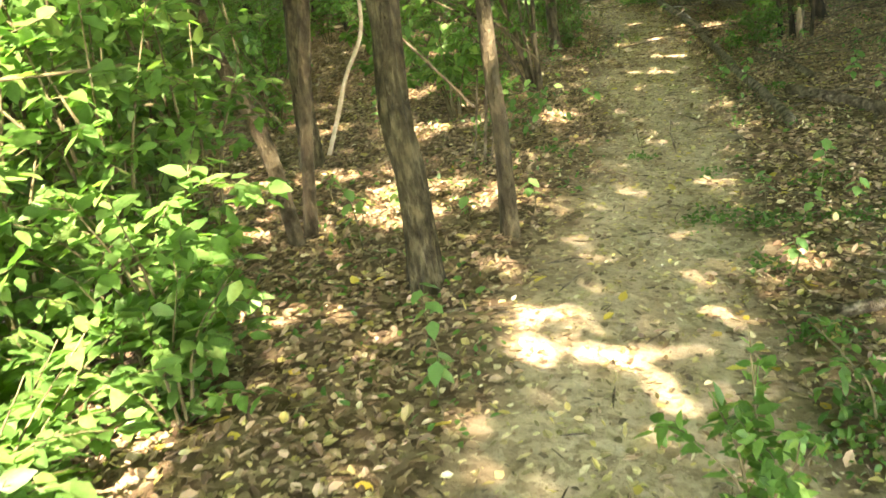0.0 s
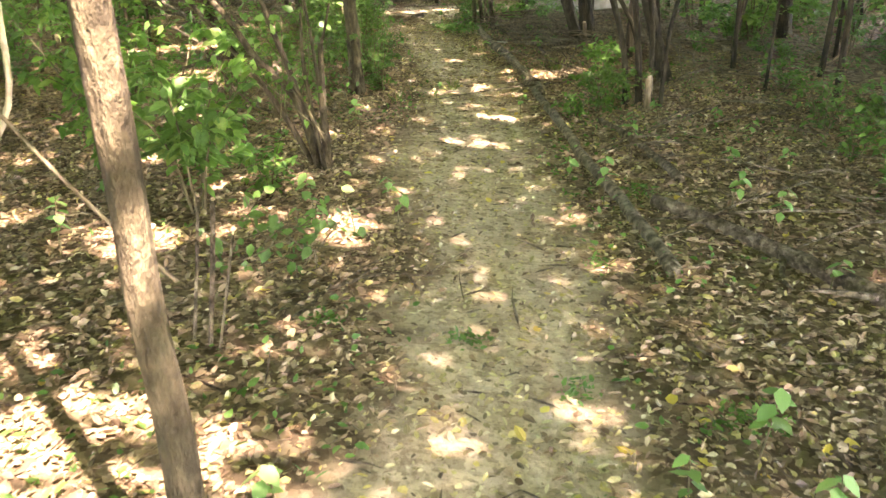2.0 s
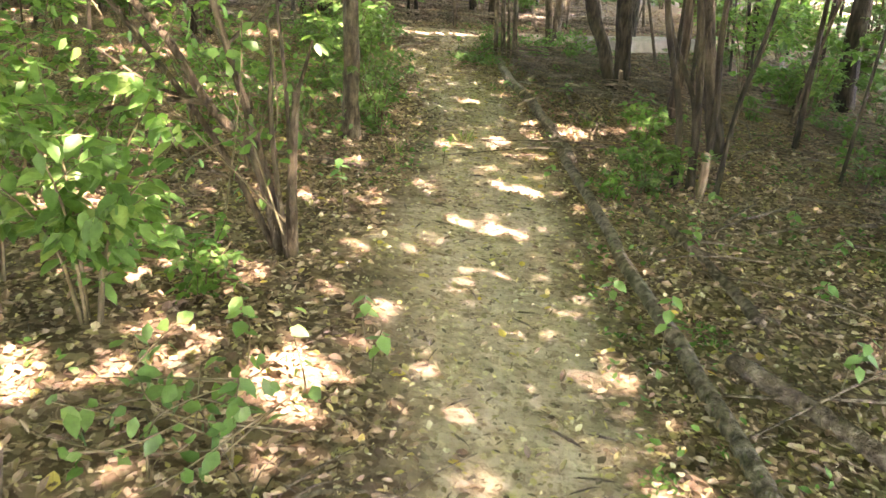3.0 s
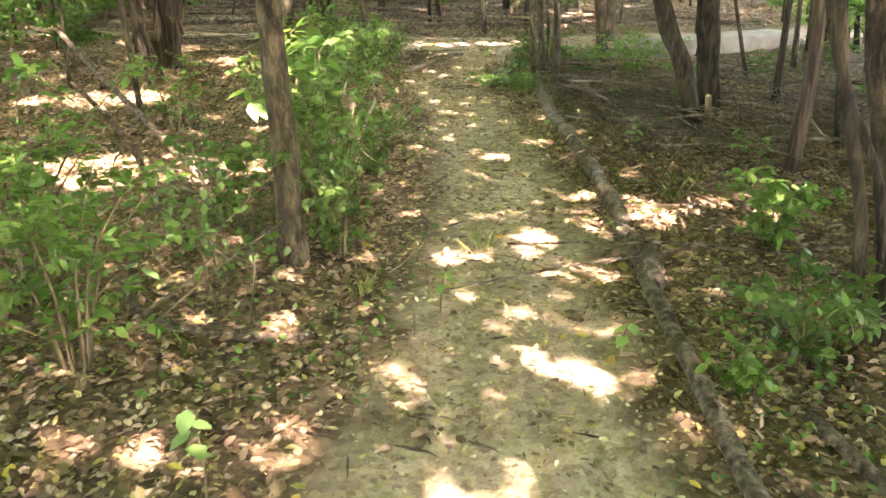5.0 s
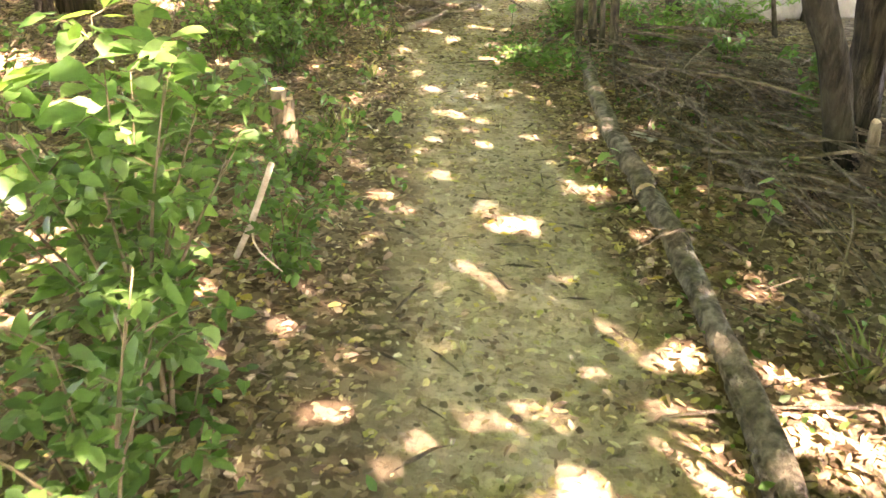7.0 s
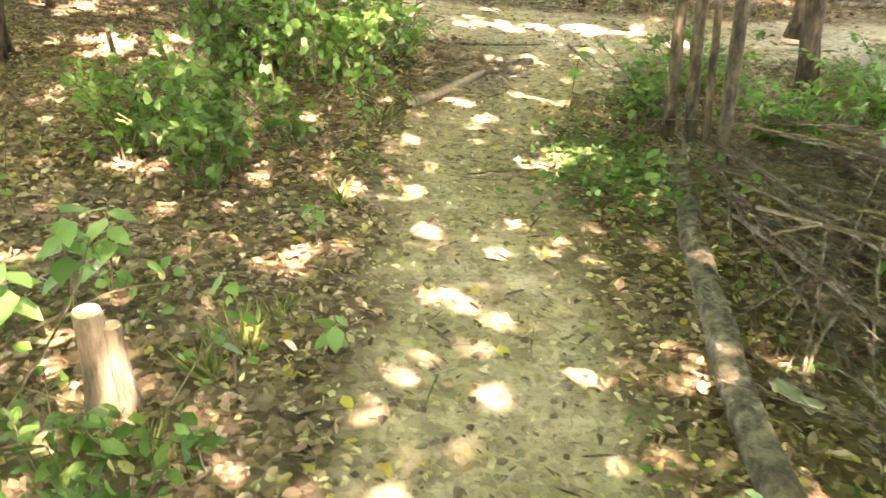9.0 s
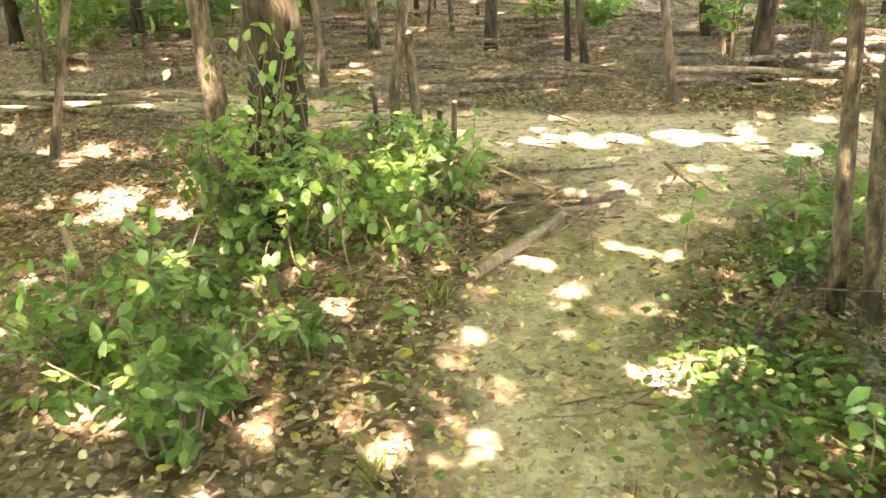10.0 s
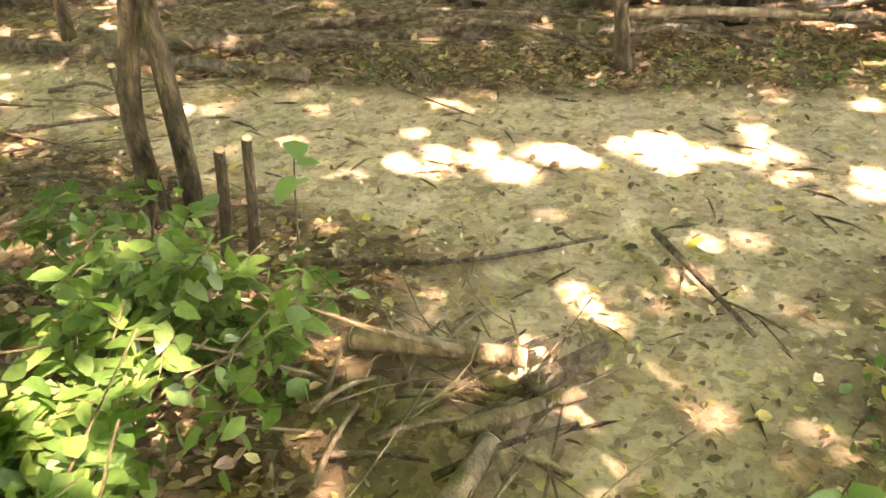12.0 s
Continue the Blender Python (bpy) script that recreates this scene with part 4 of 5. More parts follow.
bm.to_mesh(me)
me.shade_smooth()
me.materials.append(PAPER)
scrap = tagged(new("paper_scrap", me), "crumpled dirty white paper scrap in the litter", "paper")
scrap.matrix_world = pose(4.08, 13.25, float(ground_z(4.08, 13.25)) + 0.012, 0, 0, 30)


# ---- undergrowth ----
def shrub(x, y, h, r, count, size, label, material=GREEN, stems=7, group="undergrowth", lean=(0, 0), bare=0.25, name="shrub", wide=1.0, droop=-0.25):
    """A leafy shrub: arching stems, and leaves in sprays along their upper parts."""
    root = base_of(name, x, y, label, "shrub", group)
    o = np.array(root.location)
    P, A = [], []
    for s in range(stems):
        a = 2 * math.pi * (s + rng.uniform(-0.4, 0.4)) / stems
        rad = r * rng.uniform(0.35, 1.0)
        hh = h * rng.uniform(0.6, 1.0)
        tip = np.array([math.cos(a) * rad + lean[0], math.sin(a) * rad + lean[1], hh])
        foot = np.array([math.cos(a) * 0.03, math.sin(a) * 0.03, -0.04])
        line = spline([foot, foot * 0.4 + tip * np.array([0.3, 0.3, 0.55]), tip], 14)
        pieces = [tube(line, np.linspace(0.004 + 0.005 * h, 0.0015, 14), 5)]
        k = max(3, int(5 * h))
        sprays = [(line, 1.0)]
        for j in range(k):
            i = int(14 * rng.uniform(bare, 0.95))
            b = rng.uniform(0, 6.28)
            e = line[i] + np.array([math.cos(b), math.sin(b), rng.uniform(-0.1, 0.5)]) * r * rng.uniform(0.3, 0.75)
            tw = spline([line[i], (line[i] + e) / 2 + np.array([0, 0, 0.03]), e], 7)
            pieces.append(tube(tw, np.linspace(0.0025, 0.001, 7), 4))
            sprays.append((tw, 0.0))
        v, f = joined(pieces)
        part("stem", mesh_of("stem", v, f, STALK), root)
        per = max(2, round(2.0 * count / stems / len(sprays)))
        for tw, main in sprays:
            u = rng.uniform(bare if main else 0.1, 1.0, per)
            i = np.clip((u * (len(tw) - 1)).astype(int), 0, len(tw) - 2)
            d = unit(tw[i + 1] - tw[i])
            out = rng.normal(0, 1, (per, 3)) * np.array([1, 1, 0.35])
            P.append(tw[i] + rng.normal(0, 0.012, (per, 3)))
            A.append(unit(out) + 0.6 * d + np.array([0, 0, droop]))
    P, A = np.vstack(P), np.vstack(A)
    n = len(P)
    N = rng.normal(0, 0.35, (n, 3)) + np.array([0, 0, 1])
    v, f = leaves(P, A, N, size * rng.uniform(0.65, 1.4, n), wide=wide)
    part("foliage", mesh_of("foliage", v.tolist(), f, material, True), root, kind="stuff")
    return root


NEAR = "green shrub with small oval leaves overhanging the trail"
overhang = shrub(-0.45, 2.2, 1.25, 0.55, 800, 0.078, NEAR, stems=12, bare=0.05)
# One long shoot of it reaches towards the trail.
o = np.array(overhang.location)
line = spline([(-0.43, 2.18, 0.6), (-0.1, 1.85, 1.08), (0.3, 1.66, 1.24), (0.66, 1.62, 1.25)], 24) - o
v, f = tube(line, np.linspace(0.006, 0.002, 24), 6)
part("stem", mesh_of("stem", v, f, STALK), overhang)
u = np.array([9, 11, 13, 14, 16, 17, 19, 20, 22, 22, 23])
d = unit(line[u] - line[u - 1])
side = np.cross(d, (0, 0, 1)) * np.where(np.arange(len(u)) % 2, 1, -1)[:, None]
v, f = leaves(line[u], d + 0.9 * side + rng.normal(0, 0.25, (len(u), 3)), rng.normal(0, 0.4, (len(u), 3)) + (0, 0, 1), rng.uniform(0.05, 0.085, len(u)), wide=0.95)
part("foliage", mesh_of("foliage", v.tolist(), f, GREEN), overhang, kind="stuff")
shrub(-0.35, 2.75, 1.45, 0.5, 900, 0.078, NEAR, stems=12, bare=0.1)
shrub(-0.45, 3.4, 1.7, 0.55, 950, 0.08, NEAR, stems=12, bare=0.1)
shrub(-0.3, 3.9, 1.75, 0.42, 700, 0.078, NEAR, stems=9, bare=0.2)
shrub(-0.2, 2.3, 0.5, 0.42, 420, 0.08, "low bright green seedling patch", stems=12, bare=0.05, wide=0.85)
shrub(-0.5, 1.9, 0.8, 0.42, 380, 0.08, "low bright green seedling patch", stems=11, bare=0.05, wide=0.85)
shrub(-0.1, 1.95, 0.55, 0.36, 260, 0.065, "low bright green seedling patch", stems=11, bare=0.05)
shrub(0.08, 2.8, 0.8, 0.42, 420, 0.07, NEAR, stems=10, bare=0.15)
shrub(0.12, 2.6, 0.5, 0.33, 300, 0.065, "low bright green seedling patch", stems=9, bare=0.05)
shrub(-0.05, 3.3, 0.55, 0.3, 220, 0.05, "low bright green seedling patch", stems=8, bare=0.05)
shrub(-0.1, 3.0, 1.45, 0.34, 380, 0.066, NEAR, stems=8, bare=0.4)
shrub(0.0, 3.55, 1.5, 0.3, 260, 0.066, NEAR, stems=7, bare=0.5)
shrub(-1.1, 4.6, 1.8, 0.75, 900, 0.07, "tall dense green shrub in the woods", stems=11, bare=0.1)
shrub(-1.0, 5.9, 1.6, 0.6, 700, 0.07, "tall dense green shrub in the woods", stems=10, bare=0.1)
shrub(-1.6, 6.8, 1.8, 0.8, 900, 0.07, "tall dense green shrub in the woods", stems=10, bare=0.1)
shrub(-0.7, 7.6, 1.3, 0.6, 500, 0.065, "dense green shrub in the woods", stems=9, bare=0.1)
shrub(0.25, 8.6, 1.2, 0.5, 450, 0.06, "dense green shrub in the woods", stems=9, bare=0.1)
shrub(0.95, 9.9, 1.1, 0.5, 420, 0.06, "dense green shrub in the woods", stems=9, bare=0.1)
shrub(1.62, 2.1, 0.45, 0.2, 150, 0.045, "small green sapling at the trail edge", stems=5, bare=0.1)
shrub(2.1, 2.55, 0.3, 0.22, 90, 0.045, "low green weeds at the trail edge", GREEN_DEEP, stems=5, bare=0.1)
shrub(0.88, 7.02, 1.0, 0.5, 360, 0.085, "sunlit shrub with bright drooping leaves", stems=7, wide=0.95, droop=-0.7)
shrub(0.42, 7.4, 1.25, 0.5, 360, 0.08, "sunlit shrub with bright drooping leaves", stems=7, wide=0.95, droop=-0.7)
shrub(1.25, 7.3, 0.35, 0.25, 130, 0.05, "low green weeds in sunlit litter", stems=6, bare=0.1)
shrub(1.3, 9.3, 0.9, 0.5, 380, 0.05, "thin green shrub behind bare stems", stems=8)
shrub(0.55, 9.0, 0.8, 0.45, 350, 0.05, "thin green shrub in the woods", stems=8)
shrub(2.2, 10.42, 0.7, 0.3, 380, 0.045, "dense green shrub at the trail edge", GREEN_DEEP, stems=9, bare=0.1)
shrub(2.15, 10.95, 0.95, 0.36, 520, 0.05, "dense green shrub around the dark tree", GREEN_DEEP, stems=10, bare=0.1)
shrub(2.0, 11.35, 1.0, 0.36, 170, 0.1, "sunlit young shrub with large bright leaves", GREEN, stems=6)
shrub(1.65, 10.8, 0.55, 0.35, 260, 0.05, "green undergrowth by the dark tree", GREEN_DEEP, stems=8, bare=0.1)
shrub(2.4, 11.75, 0.42, 0.3, 230, 0.045, "low green weeds at the trail edge", GREEN_DEEP, stems=8, bare=0.1)
shrub(1.85, 12.2, 0.6, 0.4, 330, 0.05, "green undergrowth in the woods", GREEN_DEEP, stems=8, bare=0.1)
shrub(2.35, 12.6, 0.3, 0.3, 170, 0.045, "low green weeds at the trail edge", GREEN_DEEP, stems=7, bare=0.1)
shrub(3.95, 9.25, 0.36, 0.42, 380, 0.05, "green shrub beside the trail log", GREEN_DEEP, stems=9, bare=0.1)
shrub(4.35, 10.35, 0.42, 0.3, 180, 0.065, "low shrub with broad green leaves", GREEN, stems=6, bare=0.2)
shrub(3.6, 9.0, 0.25, 0.16, 60, 0.05, "little green seedlings beside the log", GREEN, stems=4, bare=0.1)
shrub(2.5, 16.75, 0.55, 0.45, 420, 0.055, "green shrub at the bend of the trail", GREEN_DEEP, stems=9, bare=0.1)
shrub(2.1, 14.55, 0.5, 0.36, 220, 0.05, "leafy green shrub in litter", GREEN_DEEP, stems=8, bare=0.15)
shrub(1.65, 14.85, 0.5, 0.45, 230, 0.052, "leafy green shrub in litter", GREEN, stems=9, bare=0.15)
shrub(1.85, 15.45, 0.4, 0.4, 300, 0.055, "leafy green shrub by the thick tree", GREEN, stems=8, bare=0.1)
shrub(2.1, 15.95, 0.8, 0.36, 280, 0.055, "green vines and shoots against the thick tree", GREEN, stems=9, bare=0.15)
shrub(1.75, 16.1, 0.7, 0.3, 150, 0.055, "green vines and shoots against the thick tree", GREEN_DEEP, stems=7, bare=0.15)
shrub(2.48, 16.25, 0.5, 0.3, 320, 0.062, "sunlit green shoots beside the trail bend", GREEN, stems=8, bare=0.1)
shrub(2.75, 16.75, 0.3, 0.3, 170, 0.05, "low green weeds around cut stakes", GREEN_DEEP, stems=7, bare=0.1)
shrub(2.1, 14.75, 0.35, 0.22, 110, 0.06, "low green plant at the trail side", GREEN_DEEP, stems=5, bare=0.1)
shrub(4.78, 15.4, 0.36, 0.42, 360, 0.05, "bright green undergrowth behind the grey stems", GREEN, stems=9, bare=0.1)
shrub(4.15, 15.75, 0.45, 0.36, 330, 0.045, "feathery green weeds at the trail bend", GREEN_DEEP, stems=9, bare=0.1)
shrub(4.5, 16.25, 0.42, 0.38, 330, 0.045, "feathery green weeds at the trail bend", GREEN_DEEP, stems=9, bare=0.1)
shrub(5.5, 15.9, 0.4, 0.5, 330, 0.05, "green undergrowth before the stone slab", GREEN, stems=9, bare=0.1)
shrub(4.8, 19.7, 1.1, 0.3, 200, 0.07, "hanging green leaves on a young tree", GREEN, stems=5, bare=0.4)
shrub(0.9, 13.2, 0.6, 0.4, 160, 0.05, "sparse sunlit shoots in litter", GREEN, stems=7)
shrub(2.35, 15.1, 0.22, 0.2, 80, 0.045, "low green weeds in litter", GREEN_DEEP, stems=5, bare=0.1)
for j in range(40):
    x, y = rng.uniform(-7.5, -1.6), rng.uniform(7.5, 24)
    if trodden(np.array(x), np.array(y)) == 0:
        shrub(x, y, rng.uniform(1.0, 2.2), rng.uniform(0.6, 1.0), 520, 0.085, "tall green woodland shrub in the distance", [GREEN, GREEN_DEEP][j % 2], stems=7, group="distant undergrowth", bare=0.05)
for j in range(100):
    while True:
        x, y = rng.uniform(-8, 13), rng.uniform(5, 38)
        if (x < -0.6 or x > 5.6 or y > 20.5) and trodden(np.array(x), np.array(y)) == 0:
            break
    far = y > 23
    shrub(x, y, rng.uniform(1.2, 2.4) if far else rng.uniform(0.5, 1.4), rng.uniform(0.5, 0.9), 420, 0.1 if far else 0.075, "green woodland shrub in the distance", [GREEN, GREEN_DEEP][j % 2], stems=6, group="distant undergrowth")


for j in range(64):
    x, y = (rng.uniform(-14, -5), rng.uniform(6, 34)) if j % 2 else (rng.uniform(-10, 15), rng.uniform(30, 42))
    shrub(x, y, rng.uniform(2.0, 3.6), rng.uniform(0.8, 1.3), 420, 0.17, "tall leafy thicket in the far woods", [GREEN, GREEN_DEEP][j // 2 % 2], stems=6, group="far thicket", bare=0.02)


# Background thickets, added on the open +x side to block sky light.
for j in range(54):
    x, y = rng.uniform(8.2, 16), rng.uniform(-5, 29)
    if trodden(np.array(x), np.array(y)) == 0:
        shrub(x, y, rng.uniform(1.4, 3.2), rng.uniform(0.7, 1.3), 400, 0.15, "tall leafy thicket in the far woods", [GREEN, GREEN_DEEP][j % 2], stems=6, group="far thicket", bare=0.02)

for j in range(60):
    x, y = rng.uniform(4.6, 8.5), rng.uniform(5.0, 15.5)
    if trodden(np.array(x), np.array(y)) == 0 and not (9.6 < y < 11.6 and x < 5.3):
        shrub(x, y, rng.uniform(0.15, 0.55), rng.uniform(0.15, 0.4), 110, 0.05, "low dark green plant in the shaded woods", GREEN_DEEP, stems=5, group="shaded undergrowth", bare=0.1)


def creeper(box, stems, count, size, label, material):
    """Loose trailing shoots with drooping leaves inside a box."""
    lo, hi = np.array(box[0]), np.array(box[1])
    root = base_of("creeper", float((lo[0] + hi[0]) / 2), float((lo[1] + hi[1]) / 2), label, "vine", "creepers")
    o = np.array(root.location)
    places = []
    for j in range(stems):
        a = rng.uniform(lo, hi)
        a[2] = o[2] + (0 if lo[2] < 0.3 else lo[2])
        tip = rng.uniform(lo, hi)
        tip[2] = o[2] + hi[2] - (hi[2] - lo[2]) * 0.7 * rng.random() ** 1.5
        mid = (a + tip) / 2 + rng.normal(0, 0.09, 3)
        line = spline([a, mid, tip], 16)
        v, f = tube(line - o, np.linspace(0.005, 0.002, 16), 5)
        part("stem", mesh_of("stem", v, f, STALK), root)
        m = count // stems
        t = line[rng.integers(3, 16, m)]
        places.append(t + rng.normal(0, 1, (m, 3)) * (0.05, 0.05, 0.04))
    p = np.concatenate(places) - o
    n = len(p)
    v, f = leaves(p, rng.normal(0, 0.7, (n, 3)) + (0, 0, -0.6), rng.normal(0, 0.5, (n, 3)) + (0, -0.3, 0.8), size * rng.uniform(0.6, 1.25, n), wide=1.15)
    part("foliage", mesh_of("foliage", v.tolist(), f, material), root, kind="stuff")


creeper(((1.72, 15.95, 0.0), (2.2, 16.25, 1.0)), 16, 340, 0.06, "leafy green vines climbing the thick dark tree", GREEN_DEEP)
creeper(((2.0, 15.7, 0.0), (2.75, 16.3, 0.55)), 16, 260, 0.06, "loose green shoots in debris beside the trail", GREEN)
creeper(((2.3, 16.3, 0.0), (2.95, 17.1, 0.4)), 14, 220, 0.065, "loose green shoots around cut stakes", GREEN_DEEP)
creeper(((1.5, 14.9, 0.0), (2.3, 15.7, 0.5)), 14, 220, 0.06, "loose green shoots in leaf litter", GREEN_DEEP)
creeper(((-1.3, 4.2, 0.5), (0.1, 5.4, 2.1)), 18, 620, 0.08, "leafy green branches hanging beside the trees", GREEN_DEEP)
creeper(((-0.9, 3.0, 0.5), (0.0, 4.0, 1.9)), 14, 420, 0.085, "broad green leaves on shrubs beside the trail", GREEN)
creeper(((-0.3, 3.4, 1.15), (0.3, 4.0, 1.9)), 12, 190, 0.085, "broad green leaves hanging beside the twin-stemmed tree", GREEN)
creeper(((-0.7, 2.6, 0.85), (0.1, 3.3, 1.7)), 14, 380, 0.085, "broad green leaves on shrubs beside the trail", GREEN)
creeper(((0.5, 7.0, 0.3), (1.6, 8.3, 1.5)), 8, 110, 0.065, "thin leafy shoots among bare stems", GREEN)
creeper(((1.3, 9.4, 0.0), (2.2, 10.6, 0.6)), 14, 240, 0.05, "thin green shoots beside the dark grey tree", GREEN_DEEP)
creeper(((0.85, 6.0, 0.0), (1.65, 6.6, 0.28)), 14, 120, 0.065, "low green seedlings spread in leaf litter", GREEN_DEEP)
creeper(((1.6, 11.6, 0.0), (2.6, 13.6, 0.35)), 16, 260, 0.05, "thin green shoots along the trail edge", GREEN_DEEP)
for j in range(30):
    x, y = rng.uniform(-9, 2), rng.uniform(22, 40)
    if trodden(np.array(x), np.array(y)) == 0:
        shrub(x, y, rng.uniform(2.6, 4.2), rng.uniform(1.0, 1.5), 420, 0.2, "tall leafy thicket in the far woods", GREEN_DEEP, stems=6, group="far thicket", bare=0.02)


def bare_shrub():
    """The many-stemmed bare shrub at the trail side, one stem sawn off."""
    root = base_of("shrub", 1.58, 7.8, "bare many-stemmed brown shrub with one broken stem", "shrub")
    o = np.array(root.location)
    for r, *pts in ((0.024, (1.6, 7.8, 0.0), (1.6, 7.8, 0.44), (1.62, 7.8, 0.82)), (0.009, (1.62, 7.8, 0.8), (1.66, 7.78, 0.93), (1.69, 7.76, 1.05)),
                    (0.02, (1.55, 7.82, 0.0), (1.44, 7.83, 0.49), (1.23, 7.86, 0.75), (1.05, 7.88, 1.05), (0.74, 7.9, 1.38), (0.5, 7.95, 1.7)), (0.017, (1.57, 7.84, 0.0), (1.46, 7.86, 0.51), (1.32, 7.88, 1.0), (1.2, 7.9, 1.5), (1.15, 7.9, 2.2)),
                    (0.012, (1.58, 7.76, 0.0), (1.51, 7.8, 0.66), (1.52, 7.82, 1.0)), (0.014, (1.54, 7.86, 0.0), (1.36, 7.9, 0.38), (1.18, 7.95, 0.67), (0.87, 8.0, 1.09), (0.6, 8.05, 1.4)),
                    (0.012, (1.23, 7.86, 0.75), (1.02, 7.75, 0.78), (0.8, 7.65, 0.74)), (0.01, (1.6, 7.84, 0.0), (1.58, 7.9, 0.7), (1.52, 7.95, 1.35)), (0.007, (1.36, 7.9, 0.38), (1.15, 7.85, 0.5), (0.95, 7.85, 0.8)),
                    (0.007, (1.32, 7.88, 1.0), (1.5, 7.9, 1.2), (1.62, 7.95, 1.5)), (0.008, (1.23, 7.86, 0.75), (1.0, 7.95, 0.8), (0.75, 8.0, 0.95))):
        line = spline([tuple(np.array(q) + (0, 0, o[2] - (0.05 if q[2] == 0 else 0.05))) for q in pts], 20) - o
        v, f = tube(line, np.linspace(1.25 * r, r * 0.7, 20), 12, 0.14, 4, 0.2, r * 90)
        part("stem", mesh_of("stem", v, f, BARK_BROWN), root)
    n = 70
    p = np.stack([rng.uniform(0.6, 1.6, n), rng.uniform(7.6, 8.1, n), rng.uniform(0.55, 1.4, n)], 1) - o
    v, f = leaves(p, rng.normal(0, 1, (n, 3)) - (0, 0, 0.5), rng.normal(0, 0.4, (n, 3)) + (0, 0, 1), rng.uniform(0.04, 0.075, n), wide=0.9)
    part("foliage", mesh_of("foliage", v.tolist(), f, GREEN), root, kind="stuff")


bare_shrub()

# Seedlings: a stalk with a few broad leaves, built once and repeated.
leaf_v, leaf_f = leaves([(0, 0, 0)], [(0, 1, -0.1)], [(0, 0, 1)], [1.0], wide=1.25)
BROAD = mesh_of("leaf", leaf_v.tolist(), leaf_f, GREEN_BLUE)


def seedling(x, y, h, count, size, label):
    root = base_of("seedling", x, y, label, "seedling", "seedlings")
    v, f = tube(spline([(0, 0, -0.03), (0.01, 0.01, h * 0.5), (0.03, -0.01, h)], 8), np.linspace(0.004, 0.002, 8), 6)
    part("stalk", mesh_of("stalk", v, f, STALK), root)
    for k in range(count):
        a = k * 137.5
        z = h * (0.45 + 0.55 * (k + 1) / count)
        lf = part("leaf", BROAD, root)
        s = size * rng.uniform(0.75, 1.2)
        lf.matrix_basis = pose(0.03 * z / h, -0.01, z, rng.uniform(-35, 5), rng.uniform(-15, 15), a) @ Matrix.Scale(s, 4)
    return root


SEED = "green seedling with a few broad leaves"
first = [seedling(1.9, 6.72, 0.16, 6, 0.07, SEED), seedling(1.46, 6.1, 0.3, 8, 0.07, SEED), seedling(2.0, 13.45, 0.38, 14, 0.1, "plant with large pale green leaves near the stump"),
         seedling(2.06, 13.6, 0.33, 12, 0.1, "plant with large pale green leaves near the stump"), seedling(1.9, 13.3, 0.3, 10, 0.1, "plant with large pale green leaves near the stump"),
         seedling(3.78, 16.02, 0.3, 5, 0.08, SEED), seedling(2.8, 17.4, 0.34, 5, 0.1, SEED), seedling(1.38, 9.85, 0.2, 4, 0.1, SEED), seedling(2.62, 9.75, 0.2, 6, 0.06, SEED), seedling(3.25, 9.3, 0.16, 5, 0.07, SEED)]
k = 0
while k < 70:
    x, y = rng.uniform(-0.6, 5.2), rng.uniform(2.6, 18.5)
    if not (0.0 <= trodden(np.array(x), np.array(y)) < 0.45) or abs(x - np.interp(y, TRAIL_Y, TRAIL_X)) > 2.2:
        continue
    src = first[int(rng.integers(0, 2))] if k % 3 else first[8 + k % 2]
    s = copy_thing(src, pose(x, y, float(ground_z(x, y)), rng.uniform(-12, 12), rng.uniform(-12, 12), rng.uniform(0, 360)))
    k += 1


def grass_tuft(x, y, n, h, label="tuft of thin green grass at the trail side"):
    a = rng.uniform(0, 6.28, n)
    d = np.stack([np.cos(a) * rng.uniform(0.2, 1.2, n), np.sin(a) * rng.uniform(0.2, 1.2, n), np.ones(n)], 1)
    p = np.stack([rng.normal(0, 0.025, n), rng.normal(0, 0.025, n), np.full(n, -0.01)], 1)
    v, f = leaves(p, d, rng.normal(0, 1, (n, 3)), h * rng.uniform(0.5, 1.1, n), wide=0.09)
    ob = tagged(new("grass_tuft", mesh_of("grass_tuft", v.tolist(), f, BLADE)), label, "grass", "grass tufts", "stuff")
    ob.location = (x, y, float(ground_z(x, y)))


for x, y, n, h in ((2.52, 13.37, 46, 0.16), (2.46, 13.24, 30, 0.16), (2.66, 14.47, 30, 0.14), (4.17, 11.15, 24, 0.2), (2.6, 13.55, 20, 0.12), (2.4, 12.9, 26, 0.14), (2.75, 15.55, 40, 0.12), (2.9, 10.45, 20, 0.16), (2.3, 9.9, 18, 0.14)):
    grass_tuft(x, y, n, h)

n = 900
p = np.stack([rng.normal(3.85, 0.2, n), rng.normal(14.85, 0.25, n), np.zeros(n)], 1)
p[:, 2] = ground_z(p[:, 0], p[:, 1]) + rng.uniform(0.02, 0.1, n)
v, f = leaves(p, rng.normal(0, 1, (n, 3)) * (1, 1, 0.3), rng.normal(0, 0.4, (n, 3)) + (0, 0, 1), rng.uniform(0.025, 0.05, n), wide=1.2)
tagged(new("ivy", mesh_of("ivy", v.tolist(), f, GREEN_DEEP)), "dark green creeping ivy patch at the trail edge", "ivy", kind="stuff")

